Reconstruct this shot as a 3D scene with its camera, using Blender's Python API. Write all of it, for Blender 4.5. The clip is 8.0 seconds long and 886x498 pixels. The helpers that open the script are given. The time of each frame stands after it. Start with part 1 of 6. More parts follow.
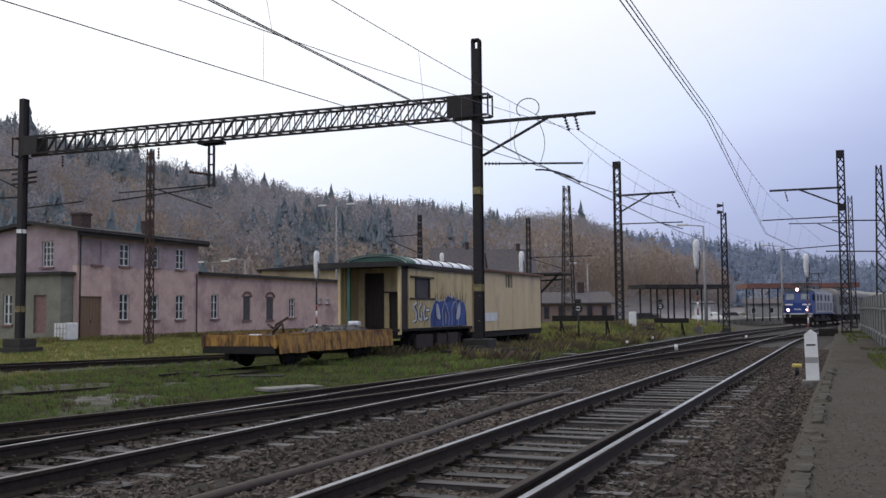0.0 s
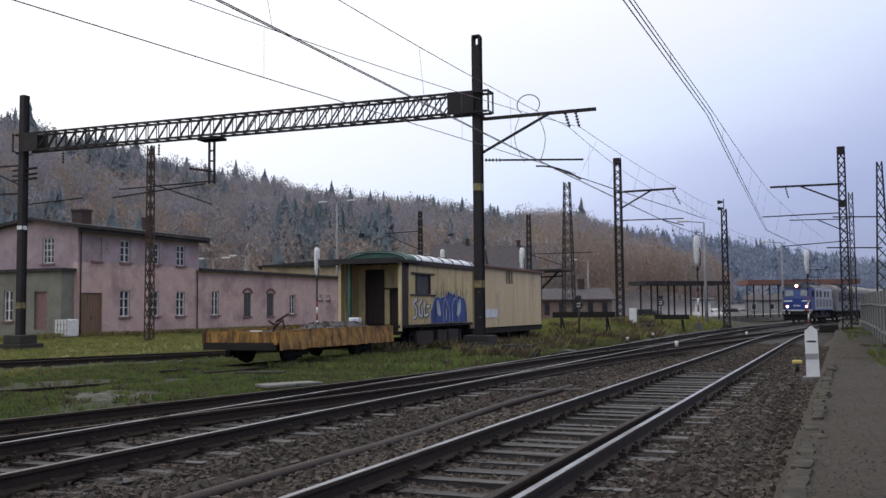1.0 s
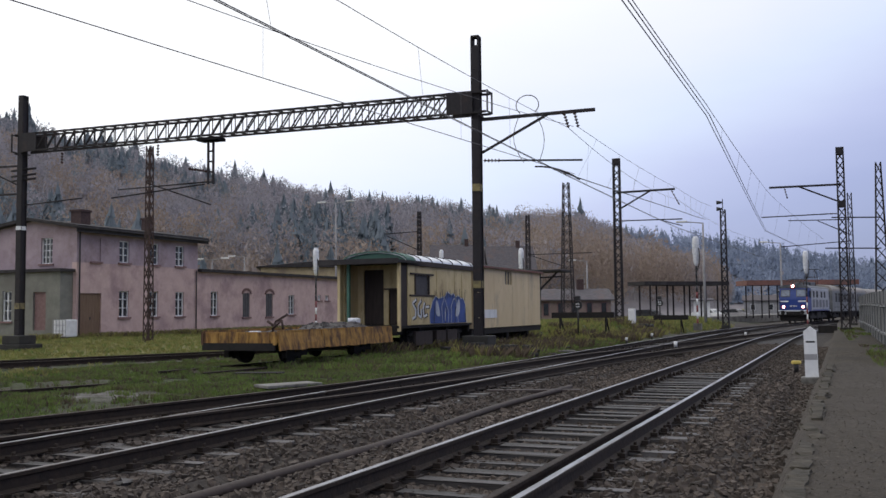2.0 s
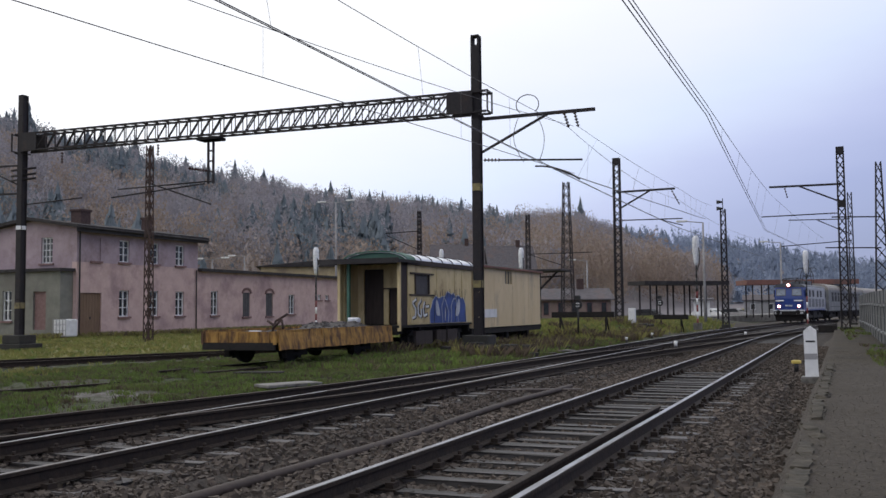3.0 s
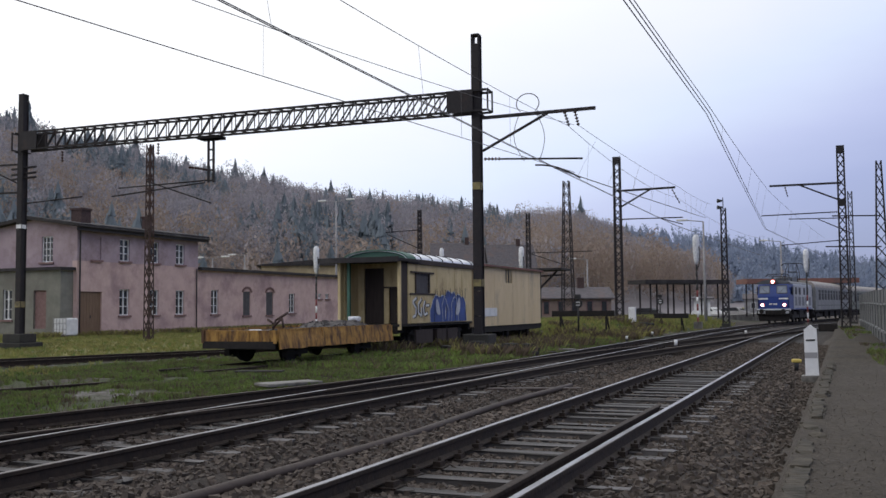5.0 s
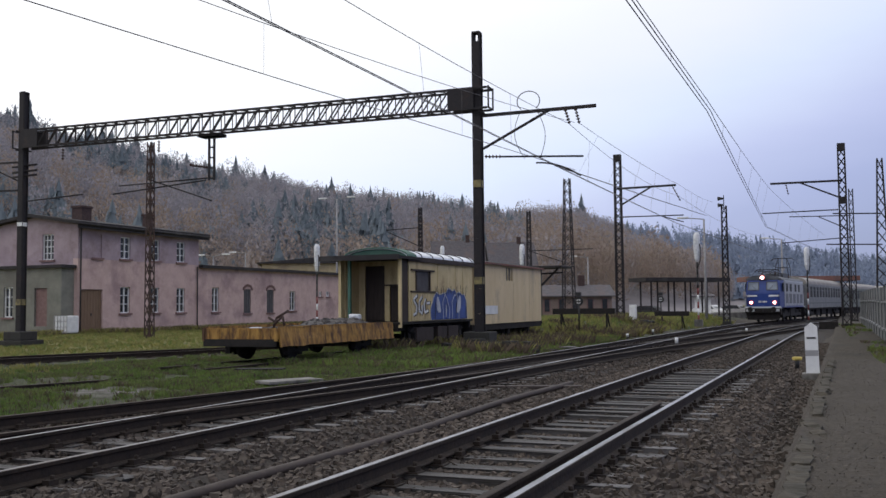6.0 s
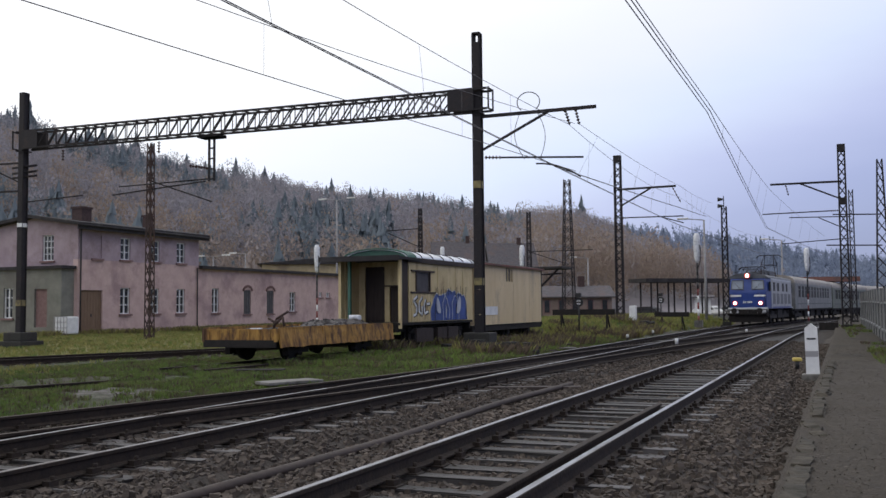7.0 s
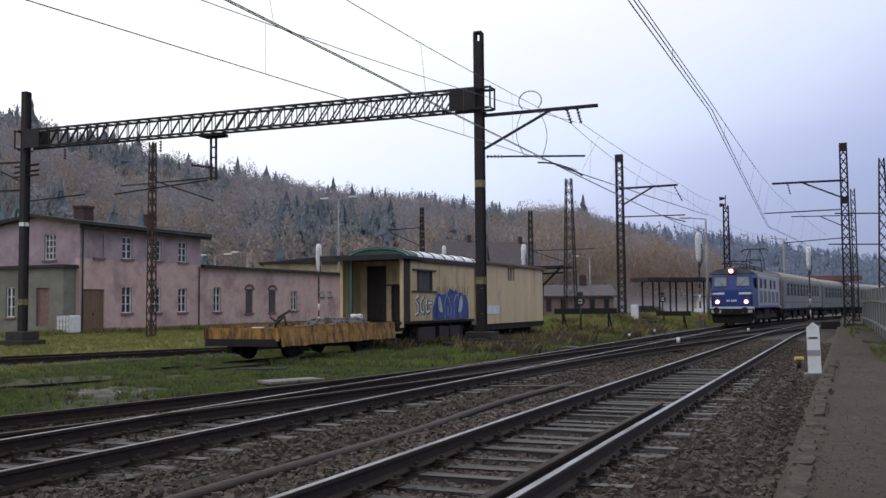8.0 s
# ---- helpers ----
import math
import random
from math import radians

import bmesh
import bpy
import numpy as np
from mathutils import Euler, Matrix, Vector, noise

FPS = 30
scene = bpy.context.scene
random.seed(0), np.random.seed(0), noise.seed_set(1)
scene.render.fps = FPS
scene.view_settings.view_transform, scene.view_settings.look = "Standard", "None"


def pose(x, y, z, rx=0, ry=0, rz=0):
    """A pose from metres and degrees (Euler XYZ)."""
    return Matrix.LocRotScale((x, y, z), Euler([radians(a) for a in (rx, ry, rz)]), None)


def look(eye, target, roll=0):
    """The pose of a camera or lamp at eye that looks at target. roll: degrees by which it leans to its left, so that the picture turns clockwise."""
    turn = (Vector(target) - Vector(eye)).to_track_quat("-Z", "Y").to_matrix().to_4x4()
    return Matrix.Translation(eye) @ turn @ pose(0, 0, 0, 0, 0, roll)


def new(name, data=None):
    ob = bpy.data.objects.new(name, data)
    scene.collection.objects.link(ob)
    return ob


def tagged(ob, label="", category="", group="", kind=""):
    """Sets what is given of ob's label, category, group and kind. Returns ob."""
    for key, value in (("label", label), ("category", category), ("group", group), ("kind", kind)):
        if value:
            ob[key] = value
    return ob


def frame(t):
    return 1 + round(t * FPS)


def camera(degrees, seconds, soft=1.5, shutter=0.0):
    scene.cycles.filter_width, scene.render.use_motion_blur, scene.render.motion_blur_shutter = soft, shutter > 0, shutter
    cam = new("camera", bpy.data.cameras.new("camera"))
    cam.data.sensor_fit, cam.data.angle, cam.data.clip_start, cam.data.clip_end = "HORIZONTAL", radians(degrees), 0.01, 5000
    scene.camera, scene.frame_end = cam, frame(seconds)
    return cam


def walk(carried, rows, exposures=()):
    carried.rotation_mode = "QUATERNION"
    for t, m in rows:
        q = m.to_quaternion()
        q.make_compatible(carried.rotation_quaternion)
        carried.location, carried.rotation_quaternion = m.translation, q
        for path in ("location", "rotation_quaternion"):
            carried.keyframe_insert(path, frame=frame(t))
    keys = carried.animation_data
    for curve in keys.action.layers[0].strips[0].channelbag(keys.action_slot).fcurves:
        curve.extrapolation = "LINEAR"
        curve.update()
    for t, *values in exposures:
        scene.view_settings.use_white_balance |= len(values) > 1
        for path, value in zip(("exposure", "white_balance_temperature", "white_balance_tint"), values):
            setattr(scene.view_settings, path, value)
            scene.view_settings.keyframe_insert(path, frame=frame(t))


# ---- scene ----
cam = camera(50.03, 8.0, soft=1.5)

# the camera stands still and is only turned a little by hand: seconds, shift right, shift down (1/29.3 degree)
EYE = pose(0, 0, 1.28, 93.603, 0.549, 22.818)
SWAY = ((0, 0.8, 7.5), (0.5, 1.5, 6.2), (1, 1.6, 1.2), (1.5, 0, 2.6), (2.3, -0.1, 1.6), (3, 0, 1.2), (3.5, 0, 0), (4, 0, 1.0),
        (4.5, 0, 1.0), (5.3, 0.9, -2.6), (6, 1.6, -4.8), (6.5, 1.6, -3.4), (7, 1.6, -3.3), (7.5, 1.7, -3.2), (8, 4.6, -5.0))
walk(cam, [(t, EYE @ pose(0, 0, 0, dy * 0.0341, dx * 0.0341, 0)) for t, dx, dy in SWAY], exposures=((0, 0.0), (8, 0.0)))

# ------------------------------------------------------------------ light
world = bpy.data.worlds.new("overcast_sky")
scene.world = world
world.use_nodes = True


def build_sky():
    n, l = world.node_tree.nodes, world.node_tree.links
    n.clear()
    out, bg, bg2, add = (n.new("ShaderNode" + k) for k in ("OutputWorld", "Background", "Background", "AddShader"))
    sky = n.new("ShaderNodeTexSky")
    sky.sky_type, sky.sun_disc, sky.sun_elevation, sky.sun_rotation = "NISHITA", False, radians(32), radians(-70)
    l.new(sky.outputs[0], bg.inputs[0])
    bg.inputs[1].default_value = 0.02
    co, sep = n.new("ShaderNodeTexCoord"), n.new("ShaderNodeSeparateXYZ")
    l.new(co.outputs["Generated"], sep.inputs[0])
    noise_a = n.new("ShaderNodeTexNoise")
    noise_a.inputs["Scale"].default_value, noise_a.inputs["Detail"].default_value = 2.2, 5
    stretch = n.new("ShaderNodeMapping")
    stretch.inputs["Scale"].default_value = (1, 1, 3.5)
    l.new(co.outputs["Generated"], stretch.inputs[0]), l.new(stretch.outputs[0], noise_a.inputs["Vector"])
    # cloud deck: lavender grey low down, near white higher and towards the veiled sun in the west
    lift = n.new("ShaderNodeMath")
    lift.operation = "MULTIPLY_ADD"
    l.new(sep.outputs[0], lift.inputs[0])
    lift.inputs[1].default_value = -0.36
    l.new(sep.outputs[2], lift.inputs[2])
    wob = n.new("ShaderNodeMath")
    wob.operation = "MULTIPLY_ADD"
    l.new(noise_a.outputs[0], wob.inputs[0])
    wob.inputs[1].default_value = 0.10
    l.new(lift.outputs[0], wob.inputs[2])
    ramp = n.new("ShaderNodeValToRGB")
    e = ramp.color_ramp.elements
    e[0].position, e[0].color = 0.09, (0.27, 0.31, 0.53, 1)
    e[1].position, e[1].color = 0.48, (0.98, 0.98, 1.0, 1)
    for p, c in ((0.17, (0.35, 0.39, 0.64, 1)), (0.24, (0.50, 0.54, 0.79, 1)), (0.31, (0.68, 0.75, 0.94, 1)), (0.38, (0.83, 0.85, 0.96, 1))):
        k = e.new(p)
        k.color = c
    l.new(wob.outputs[0], ramp.inputs[0]), l.new(ramp.outputs[0], bg2.inputs[0])
    bg2.inputs[1].default_value = 1.0
    l.new(bg.outputs[0], add.inputs[0]), l.new(bg2.outputs[0], add.inputs[1]), l.new(add.outputs[0], out.inputs[0])


build_sky()
sun = new("sun", bpy.data.lights.new("sun", "SUN"))
sun.data.energy, sun.data.angle, sun.data.color = 0.3, radians(30), (1, 0.96, 0.9)
sun.matrix_world = look((0, 0, 60), (35, 13, 37))


# ------------------------------------------------------------------ materials
def mat(name, a, b, scale=4, rough=0.8, metal=0.0, bump=0.25, stain=None, stain_scale=0.6, stain_at=0.55, fine=12, vary=0.0, stretch=(1, 1, 1), coord="Object"):
    """Two colours mixed by noise, stains at a larger scale, fine relief; vary: brightness from piece to piece."""
    m = bpy.data.materials.new(name)
    m.use_nodes = True
    n, l = m.node_tree.nodes, m.node_tree.links
    bsdf = n["Principled BSDF"]
    bsdf.inputs["Roughness"].default_value, bsdf.inputs["Metallic"].default_value = rough, metal
    co, mp = n.new("ShaderNodeTexCoord"), n.new("ShaderNodeMapping")
    mp.inputs["Scale"].default_value = stretch
    l.new(co.outputs[coord], mp.inputs[0])
    t1 = n.new("ShaderNodeTexNoise")
    t1.inputs["Scale"].default_value, t1.inputs["Detail"].default_value, t1.inputs["Roughness"].default_value = scale, 6, 0.65
    l.new(mp.outputs[0], t1.inputs["Vector"])
    r1 = n.new("ShaderNodeValToRGB")
    r1.color_ramp.elements[0].position, r1.color_ramp.elements[1].position = 0.32, 0.68
    r1.color_ramp.elements[0].color, r1.color_ramp.elements[1].color = (*a, 1), (*b, 1)
    l.new(t1.outputs[0], r1.inputs[0])
    col = r1.outputs[0]
    if stain:
        t2 = n.new("ShaderNodeTexNoise")
        t2.inputs["Scale"].default_value, t2.inputs["Detail"].default_value, t2.inputs["Roughness"].default_value = stain_scale, 7, 0.7
        l.new(mp.outputs[0], t2.inputs["Vector"])
        r2 = n.new("ShaderNodeValToRGB")
        r2.color_ramp.elements[0].position, r2.color_ramp.elements[1].position = stain_at - 0.07, stain_at + 0.09
        l.new(t2.outputs[0], r2.inputs[0])
        mx = n.new("ShaderNodeMix")
        mx.data_type = "RGBA"
        l.new(r2.outputs[0], mx.inputs[0]), l.new(col, mx.inputs[6])
        mx.inputs[7].default_value = (*stain, 1)
        col = mx.outputs[2]
    if vary:
        info, hs, mm = n.new("ShaderNodeObjectInfo"), n.new("ShaderNodeHueSaturation"), n.new("ShaderNodeMapRange")
        geo, sm = n.new("ShaderNodeNewGeometry"), n.new("ShaderNodeMath")
        sm.operation = "ADD"
        l.new(info.outputs["Random"], sm.inputs[0]), l.new(geo.outputs["Random Per Island"], sm.inputs[1])
        mm.inputs[2].default_value = 2.0
        mm.inputs[3].default_value, mm.inputs[4].default_value = 1 - vary, 1 + vary
        l.new(sm.outputs[0], mm.inputs[0]), l.new(mm.outputs[0], hs.inputs["Value"]), l.new(col, hs.inputs["Color"])
        col = hs.outputs[0]
    l.new(col, bsdf.inputs["Base Color"])
    if bump:
        t3, bp = n.new("ShaderNodeTexNoise"), n.new("ShaderNodeBump")
        t3.inputs["Scale"].default_value, t3.inputs["Detail"].default_value = scale * fine / 4, 5
        l.new(mp.outputs[0], t3.inputs["Vector"]), l.new(t3.outputs[0], bp.inputs["Height"])
        bp.inputs["Strength"].default_value, bp.inputs["Distance"].default_value = bump, 0.02
        l.new(bp.outputs[0], bsdf.inputs["Normal"])
    return m


def glow(name, color, strength):
    m = bpy.data.materials.new(name)
    m.use_nodes = True
    b = m.node_tree.nodes["Principled BSDF"]
    b.inputs["Base Color"].default_value = (*color, 1)
    b.inputs["Emission Color"].default_value, b.inputs["Emission Strength"].default_value = (*color, 1), strength
    return m


STEEL_DARK = mat("painted_dark_steel", (0.009, 0.007, 0.009), (0.019, 0.015, 0.018), 6, 0.75, 0.0, 0.2, (0.036, 0.020, 0.017), 1.3, 0.6)
STEEL_RUST = mat("rusty_lattice_steel", (0.045, 0.03, 0.027), (0.085, 0.05, 0.042), 8, 0.75, 0.2, 0.3, (0.12, 0.06, 0.04), 1.6, 0.6)
RAIL_SIDE = mat("rusty_rail", (0.015, 0.0105, 0.008), (0.038, 0.024, 0.016), 9, 0.8, 0.2, 0.4)
RAIL_TOP = mat("worn_rail_head", (0.26, 0.26, 0.28), (0.44, 0.44, 0.47), 3, 0.36, 1.0, 0.12, (0.12, 0.095, 0.085), 1.4, 0.54, stretch=(6, 0.6, 1))
RAIL_DULL = mat("dull_rail_head", (0.04, 0.029, 0.023), (0.085, 0.064, 0.052), 3, 0.75, 0.0, 0.1, (0.07, 0.05, 0.04), 0.9, 0.55)
SLEEPER = mat("weathered_wet_wood_sleeper", (0.052, 0.047, 0.045), (0.175, 0.162, 0.162), 3, 0.6, 0, 0.5, (0.020, 0.017, 0.015), 1.5, 0.49, vary=0.6, stretch=(0.5, 6, 6))
STONE = mat("ballast_stone", (0.036, 0.028, 0.0225), (0.098, 0.077, 0.062), 5, 0.88, 0, 0.3, vary=0.9, coord="Generated")
DARK_CONCRETE = mat("sooty_concrete", (0.016, 0.0145, 0.0135), (0.042, 0.038, 0.035), 2.2, 0.85, 0, 0.4, (0.03, 0.03, 0.025), 0.9, 0.54)
CONCRETE = mat("stained_concrete", (0.16, 0.15, 0.14), (0.26, 0.25, 0.235), 2.2, 0.85, 0, 0.4, (0.08, 0.075, 0.065), 0.7, 0.54)
WHITE = mat("white_paint", (0.62, 0.62, 0.62), (0.8, 0.8, 0.79), 3, 0.6, 0, 0.15, (0.42, 0.41, 0.39), 2.2, 0.62)
BLACK = mat("black_paint", (0.012, 0.012, 0.013), (0.03, 0.03, 0.032), 5, 0.55, 0, 0.1)
RED = mat("faded_red_paint", (0.16, 0.03, 0.028), (0.24, 0.05, 0.045), 5, 0.55, 0, 0.1)
FADED_YELLOW = mat("faded_yellow_paint", (0.20, 0.16, 0.06), (0.30, 0.25, 0.11), 5, 0.7, 0, 0.1, (0.10, 0.08, 0.05), 2.0, 0.52)
YELLOW = mat("yellow_paint", (0.55, 0.42, 0.09), (0.65, 0.5, 0.14), 5, 0.6, 0, 0.1, (0.3, 0.2, 0.1), 2.5, 0.62)
FOIL = mat("white_plastic_foil", (0.62, 0.63, 0.66), (0.85, 0.86, 0.88), 6, 0.35, 0, 0.8, (0.45, 0.46, 0.5), 4, 0.58)
INSULATOR = mat("brown_porcelain", (0.04, 0.02, 0.016), (0.07, 0.035, 0.03), 8, 0.25, 0, 0.0)
WIRE = mat("weathered_copper_wire", (0.07, 0.065, 0.07), (0.11, 0.10, 0.11), 3, 0.5, 0.4, 0.0)


# ------------------------------------------------------------------ mesh helpers
def box(bm, x, y, z, sx, sy, sz, mi=0, rz=0.0, bevel=0.0):
    """A box centred on x, y with its foot at z."""
    m = Matrix.Translation((x, y, z + sz / 2)) @ Matrix.Rotation(radians(rz), 4, "Z") @ Matrix.Diagonal((sx, sy, sz, 1))
    vs = bmesh.ops.create_cube(bm, size=1, matrix=m)["verts"]
    fs = {f for v in vs for f in v.link_faces}
    for f in fs:
        f.material_index = mi
    if bevel:
        es = {e for v in vs for e in v.link_edges}
        r = bmesh.ops.bevel(bm, geom=list(es), offset=bevel, segments=2, affect="EDGES", profile=0.6)
        for f in r["faces"]:
            f.material_index = mi


def bar(bm, p, q, w, d=None, mi=0):
    """A square bar from p to q."""
    p, q = Vector(p), Vector(q)
    v = q - p
    m = Matrix.Translation((p + q) / 2) @ v.to_track_quat("Z", "Y").to_matrix().to_4x4() @ Matrix.Diagonal((w, d or w, v.length, 1))
    for f in {f for x in bmesh.ops.create_cube(bm, size=1, matrix=m)["verts"] for f in x.link_faces}:
        f.material_index = mi


def rod(bm, p, q, r, n=8, mi=0, r2=None):
    """A round bar from p to q."""
    p, q = Vector(p), Vector(q)
    v = q - p
    m = Matrix.Translation((p + q) / 2) @ v.to_track_quat("Z", "Y").to_matrix().to_4x4()
    vs = bmesh.ops.create_cone(bm, cap_ends=True, segments=n, radius1=r, radius2=r if r2 is None else r2, depth=v.length, matrix=m)["verts"]
    for f in {f for x in vs for f in x.link_faces}:
        f.material_index = mi
        f.smooth = len(f.verts) == 4


def prism(bm, outline, a, b, axis="y", mi=0):
    """An outline of (u, v) pairs swept from a to b along an axis; v is up."""
    put = (lambda u, v, s: (u, s, v)) if axis == "y" else (lambda u, v, s: (s, u, v))
    lo = [bm.verts.new(put(u, v, a)) for u, v in outline]
    hi = [bm.verts.new(put(u, v, b)) for u, v in outline]
    k = len(outline)
    fs = [bm.faces.new(lo), bm.faces.new(hi[::-1])] + [bm.faces.new((lo[i], hi[i], hi[(i + 1) % k], lo[(i + 1) % k])) for i in range(k)]
    for f in fs:
        f.material_index = mi


def tube(bm, pts, r, n=6):
    """One connected round tube through the points."""
    rings = []
    for i, p in enumerate(pts):
        d = (Vector(pts[min(i + 1, len(pts) - 1)]) - Vector(pts[max(i - 1, 0)])).normalized()
        u = d.cross(Vector((0, 0, 1)) if abs(d.z) < 0.9 else Vector((1, 0, 0))).normalized()
        v = d.cross(u)
        rings.append([bm.verts.new(Vector(p) + (u * math.cos(a) + v * math.sin(a)) * r) for a in np.linspace(0, 6.2832, n, endpoint=False)])
    for a, b in zip(rings, rings[1:]):
        for i in range(n):
            bm.faces.new((a[i], a[(i + 1) % n], b[(i + 1) % n], b[i])).smooth = True


def part(name, bm, mats, parent=None, label="", m=None):
    """Links a bmesh as one mesh object, under a thing or under a part."""
    bmesh.ops.recalc_face_normals(bm, faces=bm.faces)
    me = bpy.data.meshes.new(name)
    bm.to_mesh(me)
    bm.free()
    for x in mats if isinstance(mats, (list, tuple)) else [mats]:
        me.materials.append(x)
    ob = new(name, me)
    if parent:
        ob.parent = parent
    if m is not None:
        ob.matrix_basis = m
    if label:
        ob["label"] = label
    return ob


def raw(name, verts, faces, mats, parent=None, index=None, smooth=False):
    me = bpy.data.meshes.new(name)
    me.from_pydata([tuple(v) for v in verts], [], [tuple(f) for f in faces])
    for x in mats if isinstance(mats, (list, tuple)) else [mats]:
        me.materials.append(x)
    if index is not None:
        me.polygons.foreach_set("material_index", np.asarray(index, np.int32))
    if smooth:
        me.polygons.foreach_set("use_smooth", np.ones(len(faces), bool))
    me.update()
    ob = new(name, me)
    if parent:
        ob.parent = parent
    return ob


def thing(name, m, label, category, group="", kind=""):
    ob = new(name)
    ob.empty_display_size = 0.2
    ob.matrix_basis = m
    return tagged(ob, label, category, group, kind)


def one(draw, *args, **kw):
    bm = bmesh.new()
    draw(bm, *args, **kw)
    return bm


# ------------------------------------------------------------------ lines of the tracks
def grade(y):
    return -0.0035 * min(max(0.0, y - 10), 140)


def line_a(y):
    return -2.85 + max(0.0, y - 40) ** 2 / 900


def line_b(y):
    return -7.0 + max(0.0, y - 46) ** 2 / 960


def line_cross(y):
    if y < 12:
        return -7.0
    if y < 33:
        return -7.0 + (y - 12) ** 2 / 380
    if y < 50:
        return -5.84 + (y - 33) * 0.1105
    return min(-3.96 + (y - 50) * 0.1105 - (y - 50) ** 2 / 380, -2.80) + max(0.0, y - 40) ** 2 / 900 * min(1, (y - 40) / 31)


def line_c(y):
    return -7.0 - max(0.0, 25.5 - y) ** 2 / 170


def line_d(y):
    return -15.2 - max(0.0, 22 - y) ** 2 / 43


def line_e(y):
    s = min(max(0.0, y - 28), 12)
    return -23.18 + 0.337 * (min(y, 28) - 20.3) + 0.337 * (s - s * s / 24)


def ground_z(x, y):
    """Height of the open ground."""
    z = -0.30
    if x > -12:
        z += grade(y) * min(1, (x + 12) / 3)
    if -24 < x < -8.6 and y > 46:
        bank = min(1, (y - 46) / 9) * min(1, (x + 24) / 4) * min(1, max(0.0, line_b(y) - 2.6 - x) / 3.0)
        z += 0.62 * bank * max(0.0, min(1, (110 - y) / 20))
    if x > -0.6:
        z += 0.15 + (0.18 * min(1, max(0.0, y - 30) / 30)) + 0.03 * noise.noise(Vector((x * 1.1, y * 0.9, 9)))
    if -18 < x < -10:
        z += 0.10 * noise.noise(Vector((x * 0.5, y * 0.5, 0)))
    z += 0.05 * noise.noise(Vector((x * 0.35, y * 0.35, 3)))
    return z


RAIL = ((-0.062, -0.16), (0.062, -0.16), (0.062, -0.148), (0.010, -0.125), (0.009, -0.045), (0.035, -0.032), (0.036, -0.004), (0.028, 0.0), (-0.028, 0.0), (-0.036, -0.004), (-0.035, -0.032), (-0.009, -0.045), (-0.010, -0.125), (-0.062, -0.148))


def rail(parent, line, off, y0, y1, z0, head, step=1.0):
    """One rail swept along a line of the plan."""
    ys = np.linspace(y0, y1, max(2, int((y1 - y0) / step)))
    verts, faces, idx, k = [], [], [], len(RAIL)
    for y in ys:
        s = (line(y + 0.05) - line(y - 0.05)) / 0.1
        nx, ny = 1 / math.hypot(1, s), -s / math.hypot(1, s)
        for u, v in RAIL:
            verts.append((line(y) + (off + u) * nx, y + (off + u) * ny, z0 + grade(y) + v))
    for i in range(len(ys) - 1):
        for j in range(k):
            a, b = i * k + j, i * k + (j + 1) % k
            faces.append((a, b, b + k, a + k))
            idx.append(1 if j in (7, 8) else 0)
    faces.append(tuple(range(k - 1, -1, -1)))
    idx.append(0)
    return raw("rail", verts, faces, [RAIL_SIDE, head], parent, idx)


def sleeper_mesh(seed, length=2.5):
    rnd = random.Random(seed)
    bm = bmesh.new()
    box(bm, 0, 0, -0.34, length, 0.175, 0.175, 0, 0, 0.015)
    for v in bm.verts:
        v.co += Vector((rnd.uniform(-0.035, 0.035), rnd.uniform(-0.02, 0.02), rnd.uniform(-0.008, 0.008)))
    for s in (-0.753, 0.753):
        box(bm, s, 0, -0.172, 0.34, 0.17, 0.016, 1)
        for t in (-0.1, 0.1):
            box(bm, s + t, 0, -0.158, 0.075, 0.11, 0.05, 1)
            rod(bm, (s + t, 0.02, -0.12), (s + t, 0.02, -0.075), 0.02, 6, 1)
    me = bpy.data.meshes.new("sleeper")
    bmesh.ops.recalc_face_normals(bm, faces=bm.faces)
    bm.to_mesh(me)
    bm.free()
    me.materials.append(SLEEPER), me.materials.append(RAIL_SIDE)
    return me


def sleepers(parent, line, y0, y1, z0, meshes, step=0.53, seed=1):
    rnd = random.Random(seed)
    y = y0
    while y < y1:
        ob = new("sleeper", rnd.choice(meshes))
        ob.parent = parent
        s = math.atan((line(y + 0.05) - line(y - 0.05)) / 0.1)
        ob.matrix_basis = pose(line(y) + rnd.uniform(-0.03, 0.03), y + rnd.uniform(-0.02, 0.02), z0 + grade(y) + rnd.uniform(-0.03, 0.002), rnd.uniform(-0.5, 0.5), rnd.uniform(-0.25, 0.25), -math.degrees(s) + rnd.uniform(-0.7, 0.7))
        y += step


